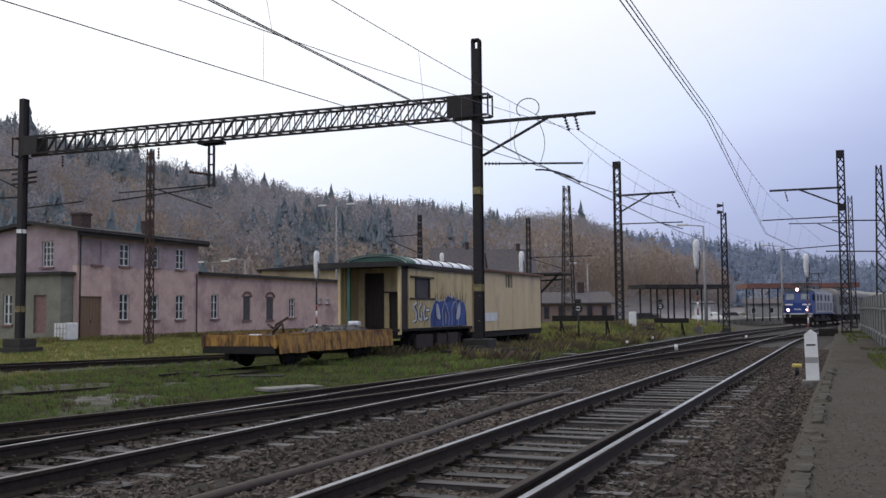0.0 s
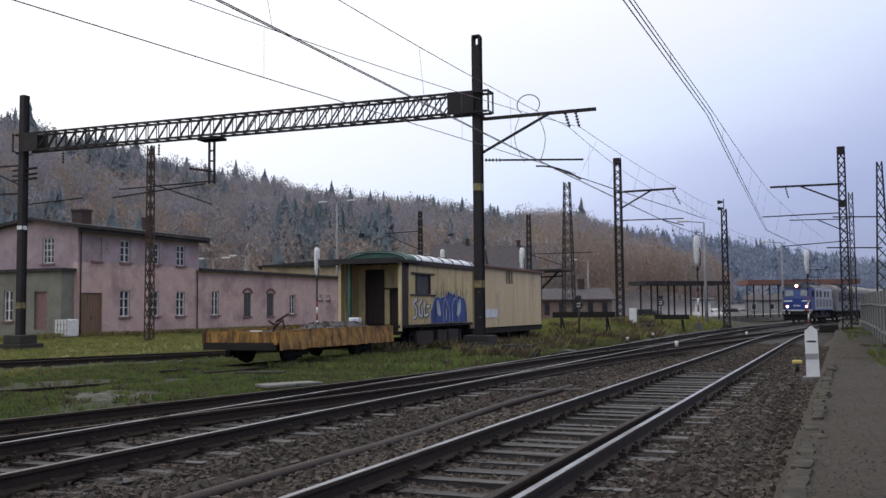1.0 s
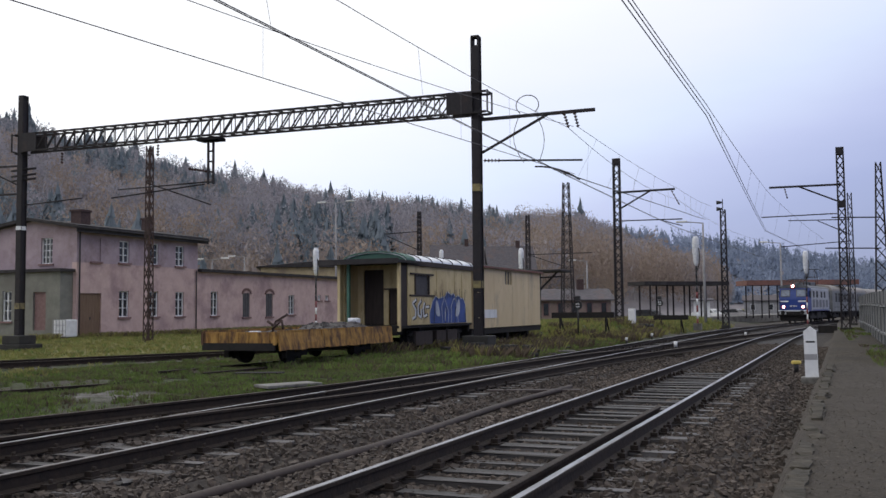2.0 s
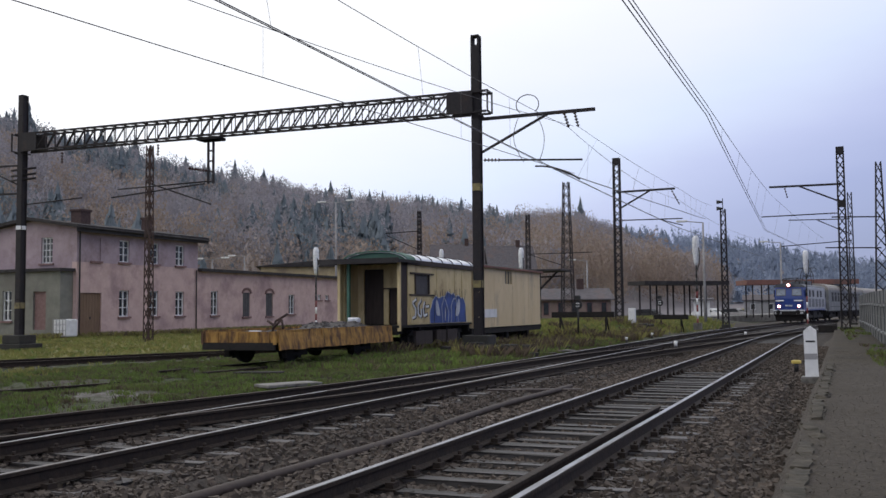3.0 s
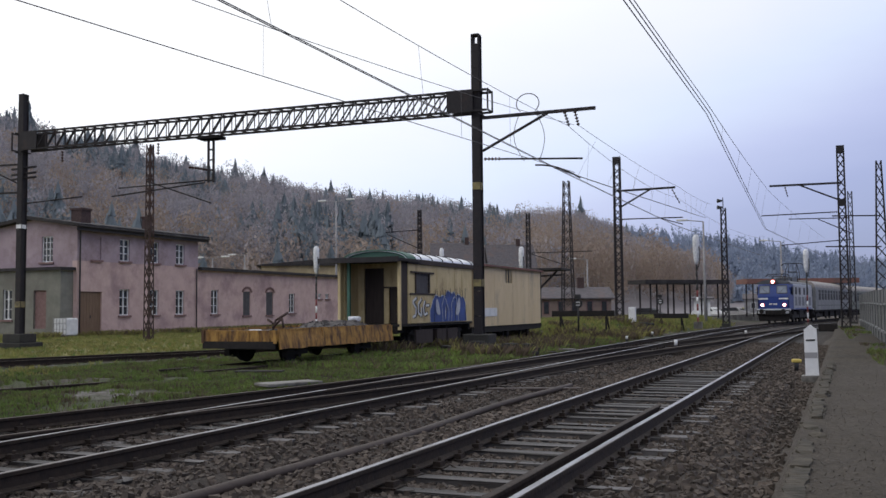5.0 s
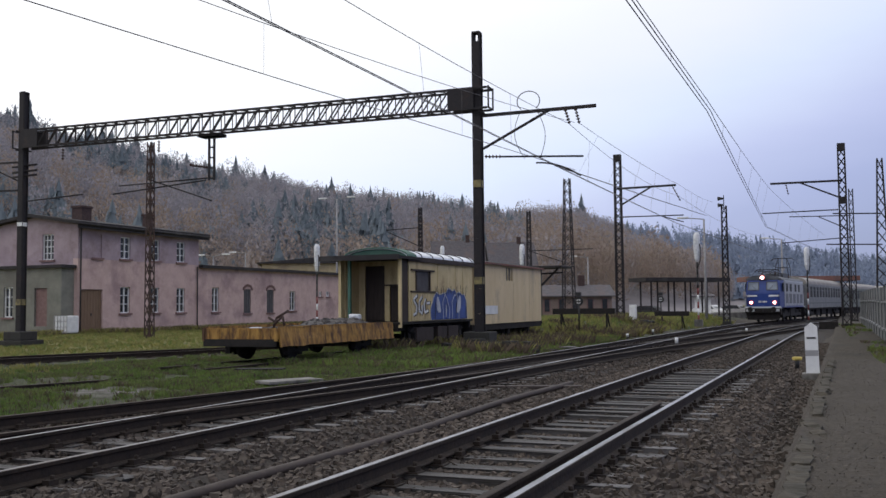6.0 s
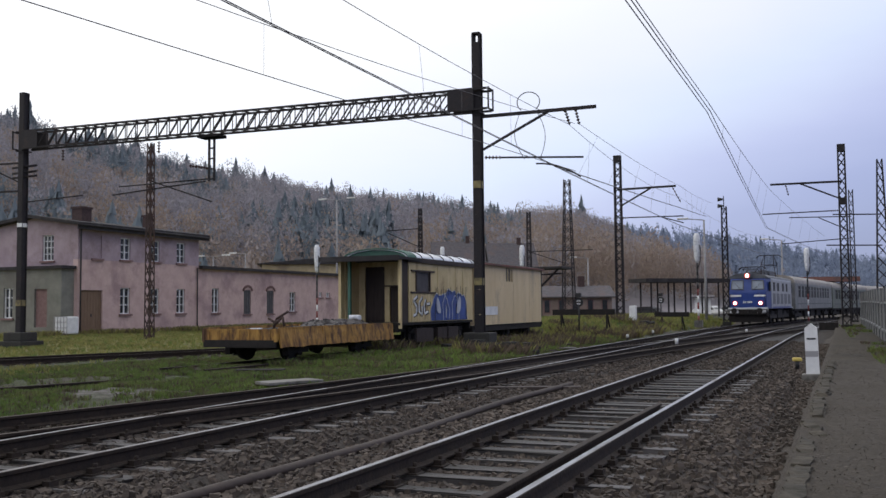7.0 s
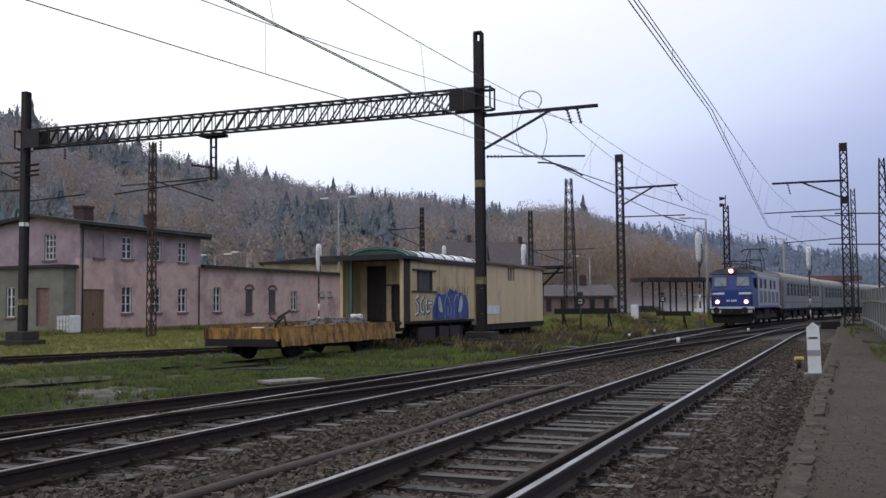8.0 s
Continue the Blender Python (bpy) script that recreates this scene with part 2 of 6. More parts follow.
# ------------------------------------------------------------------ ground, one sheet to the horizon
def ground_material():
    """Ballast, soil, short grass and yellow grass, laid out by their place."""
    m = bpy.data.materials.new("yard_ground")
    m.use_nodes = True
    n, l = m.node_tree.nodes, m.node_tree.links
    bsdf = n["Principled BSDF"]
    co, sep = n.new("ShaderNodeTexCoord"), n.new("ShaderNodeSeparateXYZ")
    l.new(co.outputs["Object"], sep.inputs[0])

    def tex(scale, detail=6, rough=0.65):
        t = n.new("ShaderNodeTexNoise")
        t.inputs["Scale"].default_value, t.inputs["Detail"].default_value, t.inputs["Roughness"].default_value = scale, detail, rough
        l.new(co.outputs["Object"], t.inputs["Vector"])
        return t.outputs[0]

    def ramp(src, *stops):
        r = n.new("ShaderNodeValToRGB")
        e = r.color_ramp.elements
        while len(e) < len(stops):
            e.new(0.5)
        for k, (p, c) in zip(e, stops):
            k.position, k.color = p, (*c, 1)
        l.new(src, r.inputs[0])
        return r.outputs[0]

    def mix(f, a, b):
        x = n.new("ShaderNodeMix")
        x.data_type = "RGBA"
        l.new(f, x.inputs[0]), l.new(a, x.inputs[6]), l.new(b, x.inputs[7])
        return x.outputs[2]

    def edge(src, at, soft, wob_scale, wob):
        """0 below at, 1 above, with a ragged edge."""
        k = n.new("ShaderNodeMath")
        k.operation = "MULTIPLY_ADD"
        l.new(tex(wob_scale), k.inputs[0])
        k.inputs[1].default_value = wob
        l.new(src, k.inputs[2])
        r = n.new("ShaderNodeMapRange")
        l.new(k.outputs[0], r.inputs[0])
        r.inputs[1].default_value, r.inputs[2].default_value = at + wob / 2 - soft, at + wob / 2 + soft
        return r.outputs[0]

    soil = ramp(tex(7), (0.3, (0.026, 0.021, 0.018)), (0.5, (0.055, 0.045, 0.036)), (0.72, (0.12, 0.102, 0.086)))
    grass = ramp(tex(13), (0.32, (0.015, 0.019, 0.008)), (0.5, (0.040, 0.052, 0.017)), (0.7, (0.085, 0.088, 0.034)))
    straw = ramp(tex(2), (0.3, (0.06, 0.065, 0.018)), (0.55, (0.18, 0.165, 0.045)), (0.75, (0.30, 0.25, 0.085)))
    grit = ramp(tex(26), (0.35, (0.020, 0.015, 0.010)), (0.5, (0.044, 0.034, 0.023)), (0.68, (0.085, 0.069, 0.048)))
    worn = ramp(tex(11), (0.35, (0.030, 0.023, 0.015)), (0.5, (0.050, 0.040, 0.027)), (0.68, (0.078, 0.064, 0.045)))
    blotch = n.new("ShaderNodeMapRange")
    l.new(tex(1.7, 8, 0.75), blotch.inputs[0])
    blotch.inputs[1].default_value, blotch.inputs[2].default_value = 0.42, 0.58
    path = mix(blotch.outputs[0], grit, worn)
    patchy = n.new("ShaderNodeMapRange")
    l.new(tex(0.55, 7, 0.7), patchy.inputs[0])
    patchy.inputs[1].default_value, patchy.inputs[2].default_value = 0.43, 0.52
    field = mix(patchy.outputs[0], soil, grass)
    straw_f = edge(sep.outputs[0], -24.5, 1.2, 0.5, 4.0)
    field = mix(straw_f, straw, field)
    field = mix(edge(sep.outputs[0], -9.3, 0.25, 0.8, 1.6), field, soil)
    far_path = mix(patchy.outputs[0], ramp(tex(9), (0.3, (0.014, 0.011, 0.008)), (0.5, (0.030, 0.024, 0.018)), (0.72, (0.07, 0.058, 0.044))), path)
    path = mix(edge(sep.outputs[1], 24, 3.0, 0.6, 8.0), path, far_path)
    field = mix(edge(sep.outputs[0], -0.48, 0.06, 3.0, 0.15), field, path)
    # pale dried mud beside the turnout
    away = n.new("ShaderNodeVectorMath")
    away.operation = "MULTIPLY_ADD"
    l.new(co.outputs["Object"], away.inputs[0])
    away.inputs[1].default_value, away.inputs[2].default_value = (0.55, 0.60, 0), (6.95, -8.5, 0)
    size = n.new("ShaderNodeVectorMath")
    size.operation = "LENGTH"
    l.new(away.outputs[0], size.inputs[0])
    mud = ramp(tex(3.5), (0.3, (0.04, 0.034, 0.028)), (0.5, (0.12, 0.11, 0.10)), (0.7, (0.27, 0.26, 0.25)))
    field = mix(edge(size.outputs["Value"], 0.55, 0.3, 1.3, 1.5), mud, field)
    l.new(field, bsdf.inputs["Base Color"])
    bsdf.inputs["Roughness"].default_value = 0.95
    bp = n.new("ShaderNodeBump")
    bp.inputs["Strength"].default_value, bp.inputs["Distance"].default_value = 0.55, 0.05
    l.new(tex(20, 9, 0.8), bp.inputs["Height"]), l.new(bp.outputs[0], bsdf.inputs["Normal"])
    return m


def spread(parts):
    return np.concatenate([np.arange(a, b, s) for a, b, s in parts])


def ground():
    xs = spread(((-2500, -400, 300), (-400, -60, 20), (-60, -26, 2), (-26, -1, 0.5), (-1, 0.6, 0.1), (0.6, 4, 0.4), (4, 60, 8), (60, 400, 60), (400, 2600, 400)))
    ys = spread(((-400, -40, 60), (-40, 0, 4), (0, 60, 0.5), (60, 130, 2), (130, 400, 30), (400, 3200, 400)))
    verts = [(x, y, ground_z(x, y) if abs(x) < 70 and y < 140 else -0.5) for y in ys for x in xs]
    w = len(xs)
    faces = [(j * w + i, j * w + i + 1, (j + 1) * w + i + 1, (j + 1) * w + i) for j in range(len(ys) - 1) for i in range(w - 1)]
    g = raw("ground", verts, faces, ground_material(), None, None, True)
    tagged(g, "yard ground of soil, cinders and patchy short grass", "ground", "", "structure")


ground()


def ballast_bed(name, line, half, y0, y1, z0):
    """A crowned bed of crushed stone under a track."""
    ys, rows = np.arange(y0, y1, 0.5), ((-half - 0.9, -0.62), (-half, -0.205), (-0.8, -0.225), (0, -0.235), (0.8, -0.225), (half, -0.205), (half + 0.9, -0.62))
    verts = [(line(y) + u, y, z0 + grade(y) + v + 0.018 * noise.noise(Vector((line(y) + u, y, 1)) * 2)) for y in ys for u, v in rows]
    w = len(rows)
    faces = [(j * w + i, j * w + i + 1, (j + 1) * w + i + 1, (j + 1) * w + i) for j in range(len(ys) - 1) for i in range(w - 1)]
    b = raw(name, verts, faces, BALLAST, None, None, True)
    return tagged(b, "bed of grey-brown crushed stone under the track", "ballast", "", "structure")


BALLAST = mat("ballast_bed", (0.015, 0.0115, 0.009), (0.050, 0.039, 0.031), 16, 0.92, 0, 0.9, (0.025, 0.018, 0.014), 0.7, 0.58, fine=8)
ballast_bed("ballast_a", line_a, 1.75, -6, 170, 0)
ballast_bed("ballast_b", line_b, 1.75, -6, 170, 0.0)
ballast_bed("ballast_c", line_c, 1.5, -6, 16, -0.02)


def stones():
    """Loose ballast stones near the camera, each a crumpled little block."""
    rng = np.random.default_rng(4)
    base = np.array([(-1, -1, -1), (1, -1, -1), (1, 1, -1), (-1, 1, -1), (-1, -1, 1), (1, -1, 1), (1, 1, 1), (-1, 1, 1)], float) * 0.5
    quads = np.array([(0, 3, 2, 1), (4, 5, 6, 7), (0, 1, 5, 4), (1, 2, 6, 5), (2, 3, 7, 6), (3, 0, 4, 7)])
    N = 62000
    y = 4.2 + 38 * rng.random(N) ** 1.7
    x = -11.0 + rng.random(N) * 10.4
    keep = (x > -0.62 * y - 4.5) & (x < -0.52) & ((x > -9.0 - 0.6 * (y < 14)) | (rng.random(N) < 0.25))
    x, y = x[keep], y[keep]
    size = rng.uniform(0.025, 0.055, len(x)) * (1 + 0.3 * (rng.random(len(x)) > 0.93))
    co = base[None] + rng.uniform(-0.24, 0.24, (len(x), 8, 3))
    co *= (size[:, None] * rng.uniform(0.65, 1.25, (len(x), 3)))[:, None, :]
    a, b = rng.uniform(0, 6.28, len(x)), rng.uniform(-0.7, 0.7, len(x))
    ca, sa, cb, sb = np.cos(a)[:, None], np.sin(a)[:, None], np.cos(b)[:, None], np.sin(b)[:, None]
    X, Y, Z = co[..., 0], co[..., 1] * cb - co[..., 2] * sb, co[..., 1] * sb + co[..., 2] * cb
    X, Y = X * ca - Y * sa, X * sa + Y * ca

    def height(px, py):
        best = ground_z(px, py)
        if py > 22.6 and abs(px - line_a(py)) < 1.0:
            best = grade(py) - 0.185
        for line, half in ((line_a, 1.75), (line_b, 1.75), (line_c, 1.5)):
            u = abs(px - line(py))
            if u < half + 0.9:
                best = max(best, grade(py) - (0.235 if u < 0.9 else 0.205) - (max(0, u - half) / 0.9) * 0.395)
        return best

    z = np.array([height(p, q) for p, q in zip(x, y)]) + size * 0.15
    V = np.stack([X + x[:, None], Y + y[:, None], Z + z[:, None]], -1).reshape(-1, 3)
    Fc = (quads[None] + 8 * np.arange(len(x))[:, None, None]).reshape(-1, 4)
    ob = raw("ballast_stones", V.tolist(), Fc.tolist(), STONE)
    tagged(ob, "loose grey-brown ballast stones between the rails", "ballast stones", "", "stuff")


stones()


def litter(name, label, n, x0, x1, y0, y1, lo, hi, seed, m):
    """Flat pebbles and dead leaves strewn over open ground."""
    rng = np.random.default_rng(seed)
    V, Fc = [], []
    for x, y, s, a in zip(rng.uniform(x0, x1, n), y0 + (y1 - y0) * rng.random(n) ** 1.6, rng.uniform(lo, hi, n), rng.uniform(0, 6.3, n)):
        z, k = ground_z(x, y), len(V)
        for i in range(5):
            r = s * rng.uniform(0.6, 1.1)
            V.append((x + r * math.cos(a + i * 1.257), y + r * math.sin(a + i * 1.257), z + rng.uniform(0.0, 0.012)))
        V.append((x, y, z + s * rng.uniform(0.2, 0.6)))
        Fc += [(k + i, k + (i + 1) % 5, k + 5) for i in range(5)]
    tagged(raw(name, V, Fc, m), label, "pebbles", "", "stuff")


LEAF_BITS = mat("path_grit", (0.022, 0.017, 0.012), (0.15, 0.125, 0.10), 3, 0.8, 0, 0, vary=0.8)
litter("path_grit", "grit, mud crumbs and dead leaves on the path", 9000, -0.3, 3.0, 4.5, 34, 0.004, 0.018, 31, LEAF_BITS)
litter("yard_pebbles", "pale pebbles and cinders on the bare yard soil", 7000, -20, -9.2, 8, 40, 0.01, 0.04, 32, LEAF_BITS)
OILY = mat("oily_dark_ballast", (0.008, 0.0065, 0.006), (0.036, 0.029, 0.025), 18, 0.8, 0, 0.9, (0.012, 0.010, 0.009), 0.9, 0.52, fine=8)
SLEEPERS = [sleeper_mesh(k) for k in range(6)]


def track(name, label, line, y0, y1, z0, head, wood=True, seed=1, offs=(-0.753, 0.753), wood_to=None):
    t = thing(name, pose(0, 0, 0), label, "railway track", "", "structure")
    for o in offs:
        rail(t, line, o, y0, y1, z0, head)
    if wood:
        sleepers(t, line, y0, wood_to or y1, z0, SLEEPERS, seed=seed)
    return t


track("track_a", "main track with bright worn rails on grey wooden sleepers", line_a, -4, 165, 0, RAIL_TOP, True, 3, wood_to=23)
ys = np.arange(22.6, 166, 0.4)
cross_rows = ((-1.4, -0.27), (-1.0, -0.20), (-0.75, -0.17), (-0.3, -0.185), (0.3, -0.185), (0.75, -0.17), (1.0, -0.20), (1.4, -0.27))
infill = raw("ballast_infill", [(line_a(y) + u, y, grade(y) + v + 0.03 * noise.noise(Vector((u * 3, y * 3, 2)))) for y in ys for u, v in cross_rows], [(j * 8 + i, j * 8 + i + 1, j * 8 + i + 9, j * 8 + i + 8) for j in range(len(ys) - 1) for i in range(7)], OILY, None, None, True)
tagged(infill, "dark oily stone filling the track up to the rails", "ballast", "", "structure")
t_check = thing("check_rail", pose(0, 0, 0), "rusty loose rail lying inside the near track", "rail")
rail(t_check, line_a, 0.53, 3.5, 12.9, -0.02, RAIL_SIDE)
track("track_b", "main track with bright rails on weathered wooden sleepers", line_b, -4, 165, 0, RAIL_TOP, True, 5, wood_to=110)
track("track_crossover", "curved crossover rails joining the two main tracks", line_cross, 13.5, 64, 0.0, RAIL_DULL, False)
track("track_c", "rusty turnout rails curving away from the main track", line_c, -3, 24.5, 0, RAIL_DULL, True, 7, wood_to=9)
siding_d = track("siding_d", "rusty siding rails sunk into the grass", line_d, 19.5, 50, -0.17, RAIL_DULL, False)
rail(siding_d, line_d, 0.753, 9, 19.5, -0.245, RAIL_DULL)
ballast_bed("ballast_e", line_e, 1.35, 6, 60, -0.10)
track("siding_e", "rusty siding rails curving through the grassy yard", line_e, 6, 60, -0.08, RAIL_DULL, True, 9)


# ------------------------------------------------------------------ overhead line masts
def lattice(bm, w, d, z0, z1, leg, pitch, taper=1.0, cross=True, lace=None):
    """Four corner angles with laced faces; taper: width at the top as a share of the foot."""
    lace = lace or leg * 0.55
    k = max(2, int((z1 - z0) / pitch))

    def at(sx, sy, t):
        f = 1 + (taper - 1) * t
        return Vector((sx * w / 2 * f, sy * d / 2 * f, z0 + (z1 - z0) * t))

    cs = ((-1, -1), (1, -1), (1, 1), (-1, 1))
    for c in cs:
        bar(bm, at(*c, 0), at(*c, 1), leg)
    for i in range(4):
        a, b = cs[i], cs[(i + 1) % 4]
        for j in range(k):
            t, u = j / k, (j + 1) / k
            if cross or j % 2 == 0:
                bar(bm, at(*a, t), at(*b, u), lace)
            if cross or j % 2 == 1:
                bar(bm, at(*b, t), at(*a, u), lace)


def channel_mast(bm, w, d, z0, z1, pitch=0.9):
    """Two rolled channels joined by batten plates."""
    for s in (-1, 1):
        x = s * (w / 2 - 0.035)
        box(bm, x, 0, z0, 0.02, d, z1 - z0)
        for t in (-1, 1):
            box(bm, x + s * 0.03, t * (d / 2 - 0.01), z0, 0.07, 0.02, z1 - z0)
    for t in (-1, 1):
        z = z0 + 0.2
        while z < z1 - 0.3:
            box(bm, 0, t * (d / 2 + 0.006), z, w, 0.012, pitch * 0.985)
            z += pitch
    box(bm, 0, 0, z1, w + 0.03, d + 0.03, 0.06)


def insulator(parent, p, q, n=6):
    bm = bmesh.new()
    p, q = Vector(p), Vector(q)
    rod(bm, p, q, 0.022, 6)
    for i in range(n):
        c = p.lerp(q, (i + 0.5) / n)
        v = (q - p).normalized() * 0.02
        rod(bm, c - v, c + v, 0.07, 10, 0, 0.045)
    return part("insulator", bm, INSULATOR, parent, "brown ribbed porcelain insulator")


def foundation(parent, w=1.0, h=0.7, z=-0.4):
    bm = bmesh.new()
    box(bm, 0, 0, z, w, w, h * 0.55, 0, 0, 0.03)
    box(bm, 0, 0, z + h * 0.55, w * 0.72, w * 0.72, h * 0.45, 0, 0, 0.04)
    return part("foundation", bm, DARK_CONCRETE, parent, "sooty concrete foundation")


def cantilever(parent, side, reach, z_top, z_low, low_reach, name="bracket"):
    """Upper bracket with its strut, and the lower steady arm with an insulator at the mast."""
    s = side
    part(name, one(bar, (0, 0, z_top), (s * reach, 0, z_top + 0.03), 0.09, 0.12), STEEL_DARK, parent)
    part("strut", one(bar, (s * 0.1, 0, z_top - 1.05), (s * reach * 0.58, 0, z_top), 0.07, 0.09), STEEL_DARK, parent)
    part("steady_arm", one(rod, (s * 0.7, 0, z_low), (s * low_reach, 0, z_low - 0.04), 0.035, 8), STEEL_DARK, parent)
    insulator(parent, (s * 0.16, 0, z_low), (s * 0.7, 0, z_low), 5)


def gantry():
    """Portal of two masts and a lattice beam over the sidings, with a cantilever over the main tracks."""
    g = thing("overhead_line_gantry", pose(-12.0, 32.0, 0, 0, 0, 2.3) @ pose(12.0, -32.0, 0), "dark steel catenary portal with lattice beam over the sidings", "gantry")
    y = 32.0
    xr, xl = -12.06, -33.19
    for x, top, wx in ((xr, 11.2, 0.26), (xl, 10.86, 0.24)):
        bm = one(channel_mast, wx, 0.30, -0.1, top)
        mast = part("mast", bm, STEEL_DARK, g, "", pose(x, y, 0))
        foundation(mast, 1.35, 0.85, -0.5)
        for z in (2.05, 5.55) if x == xr else (1.5, 4.95):
            part("marker_band", one(box, 0, 0, z, wx + 0.03, 0.35, 0.26 if z != 4.95 else 0.17), FADED_YELLOW if x == xr or z < 2 else WHITE, mast, "faded painted marker band")
        for s in (-1, 1):
            for z in (8.3, 9.15):
                part("clamp", one(bar, (s * (wx / 2 + 0.03), -0.3, z), (s * (wx / 2 + 0.03), 0.3, z), 0.05), STEEL_DARK, mast)
    # the beam: four chords with lacing
    zb, zt, d = 8.40, 9.14, 0.55
    for yy in (-d / 2, d / 2):
        for z in (zb, zt):
            part("chord", one(bar, (xl + 0.2, y + yy, z), (xr + 0.45, y + yy, z), 0.075), STEEL_DARK, g)
    k, x0, x1 = 36, xl + 1.0, xr - 1.0
    bm = bmesh.new()
    for i in range(k):
        a, b = x0 + (x1 - x0) * i / k, x0 + (x1 - x0) * (i + 1) / k
        for yy in (-d / 2, d / 2):
            bar(bm, (a, y + yy, zb), (b, y + yy, zt), 0.042)
            bar(bm, (b, y + yy, zb), (b, y + yy, zt), 0.03)
        bar(bm, (a, y - d / 2, zb), (b, y + d / 2, zb), 0.03)
        bar(bm, (a, y - d / 2, zt), (b, y + d / 2, zt), 0.03)
    part("lacing", bm, STEEL_DARK, g)
    for x, w in ((xr - 0.55, 1.0), (xl + 0.6, 0.9)):
        for s in (-1, 1):
            part("end_plate", one(box, x, y + s * (d / 2 + 0.05), zb - 0.04, w, 0.02, zt - zb + 0.08), STEEL_DARK, g)
    for x in (xr + 0.5, xl - 0.35):
        bm = bmesh.new()
        for yy in (-d / 2, d / 2):
            bar(bm, (x, y + yy, zb - 0.02), (x, y + yy, zt + 0.05), 0.05)
        bar(bm, (x, y - d / 2, zt), (x, y + d / 2, zt), 0.05)
        bar(bm, (x, y - d / 2, zb), (x, y + d / 2, zb), 0.05)
        part("end_frame", bm, STEEL_DARK, g)
    # drop post over the siding
    bm = bmesh.new()
    for s in (-1, 1):
        bar(bm, (-23.42 + s * 0.12, y, 8.3), (-23.42 + s * 0.12, y, 6.45), 0.075)
        box(bm, -23.42, y, 8.2, 1.0, 0.6, 0.12)
    for i in range(4):
        box(bm, -23.42, y, 6.5 + i * 0.42, 0.3, 0.05, 0.06)
    part("drop_post", bm, STEEL_DARK, g)
    part("siding_arm", one(rod, (-23.5, y, 6.55), (-28.0, y, 6.46), 0.03), STEEL_DARK, g)
    insulator(g, (-23.6, y, 6.98), (-24.5, y, 7.14), 7)
    for x in (-31.0, -26.0):
        insulator(g, (x, y, 8.25), (x, y, 7.75), 4)
    # brackets over the main line
    for nm, p, q, w in (("bracket", (xr + 0.1, y, 8.16), (-7.72, y, 8.19), 0.11), ("strut", (xr + 0.2, y, 6.95), (-9.4, y, 8.16), 0.08), ("steady_arm", (xr + 0.9, y, 6.62), (-8.2, y, 6.45), 0.06)):
        part(nm, one(bar, p, q, w), STEEL_DARK, g)
    insulator(g, (xr + 0.25, y, 6.66), (xr + 0.9, y, 6.62), 5)
    bm = bmesh.new()
    pts = [Vector((-9.9 + t * 1.6, y, 6.32 - 0.55 * t * t)) for t in np.linspace(0, 1, 7)]
    for a, b in zip(pts, pts[1:]):
        rod(bm, a, b, 0.03, 6)
    part("registration_arm", bm, STEEL_DARK, g)
    for x, q in ((-8.82, (-8.66, y, 7.62)), (-8.45, (-8.32, y, 7.6))):
        insulator(g, (x, y, 8.15), q, 5)
    # jumper loop over the bracket
    bm = bmesh.new()
    pts = [Vector((-10.15 + 0.42 * math.cos(a), y, 8.55 + 0.36 * math.sin(a))) for a in np.linspace(radians(-50), radians(230), 15)]
    for a, b in zip(pts, pts[1:]):
        rod(bm, a, b, 0.018, 5)
    for x0, x1, sag in ((-9.85, -9.75, 0.25), (-10.45, -10.3, -0.3)):
        pts = [Vector((x0 + (x1 - x0) * t + sag * math.sin(t * 3.1), y, 8.2 - 1.7 * t)) for t in np.linspace(0, 1, 8)]
        for a, b in zip(pts, pts[1:]):
            rod(bm, a, b, 0.012, 5)
    part("jumper_loop", bm, WIRE, g)
    # brackets on the outer mast
    for z, r in ((7.8, -3.0), (6.55, -3.2)):
        part("bracket", one(bar, (xl, y, z), (xl + r, y, z + 0.05), 0.08), STEEL_DARK, g)
    part("strut", one(bar, (xl - 0.1, y, 6.9), (xl - 2.2, y, 7.8), 0.06), STEEL_DARK, g)
    part("steady_arm", one(rod, (xl + 0.2, y, 6.05), (xl + 3.3, y, 6.2), 0.03), STEEL_DARK, g)
    bm = bmesh.new()
    for z in (7.35, 7.6, 7.15):
        rod(bm, (xl - 0.6, y, z), (xl + 0.75, y, z + 0.05), 0.05, 8)
    part("switch_gear", bm, STEEL_DARK, g)


gantry()


def mast_p4():
    g = thing("catenary_mast", pose(-12.55, 57.5, 0.05), "dark laced steel catenary mast with bracket over the main line", "catenary mast", "catenary masts")
    part("mast", one(lattice, 0.42, 0.30, -0.4, 10.2, 0.075, 0.42, 0.85, False, 0.05), STEEL_DARK, g)
    part("cap", one(box, 0, 0, 10.0, 0.45, 0.34, 0.4), STEEL_DARK, g)
    foundation(g, 0.9, 0.5, -0.6)
    cantilever(g, 1, 3.5, 8.3, 6.55, 3.9)
    insulator(g, (3.3, 0, 8.25), (3.75, 0, 7.35), 5)
    part("registration_arm", one(rod, (2.6, 0, 6.5), (3.9, 0.0, 6.1), 0.03), STEEL_DARK, g)


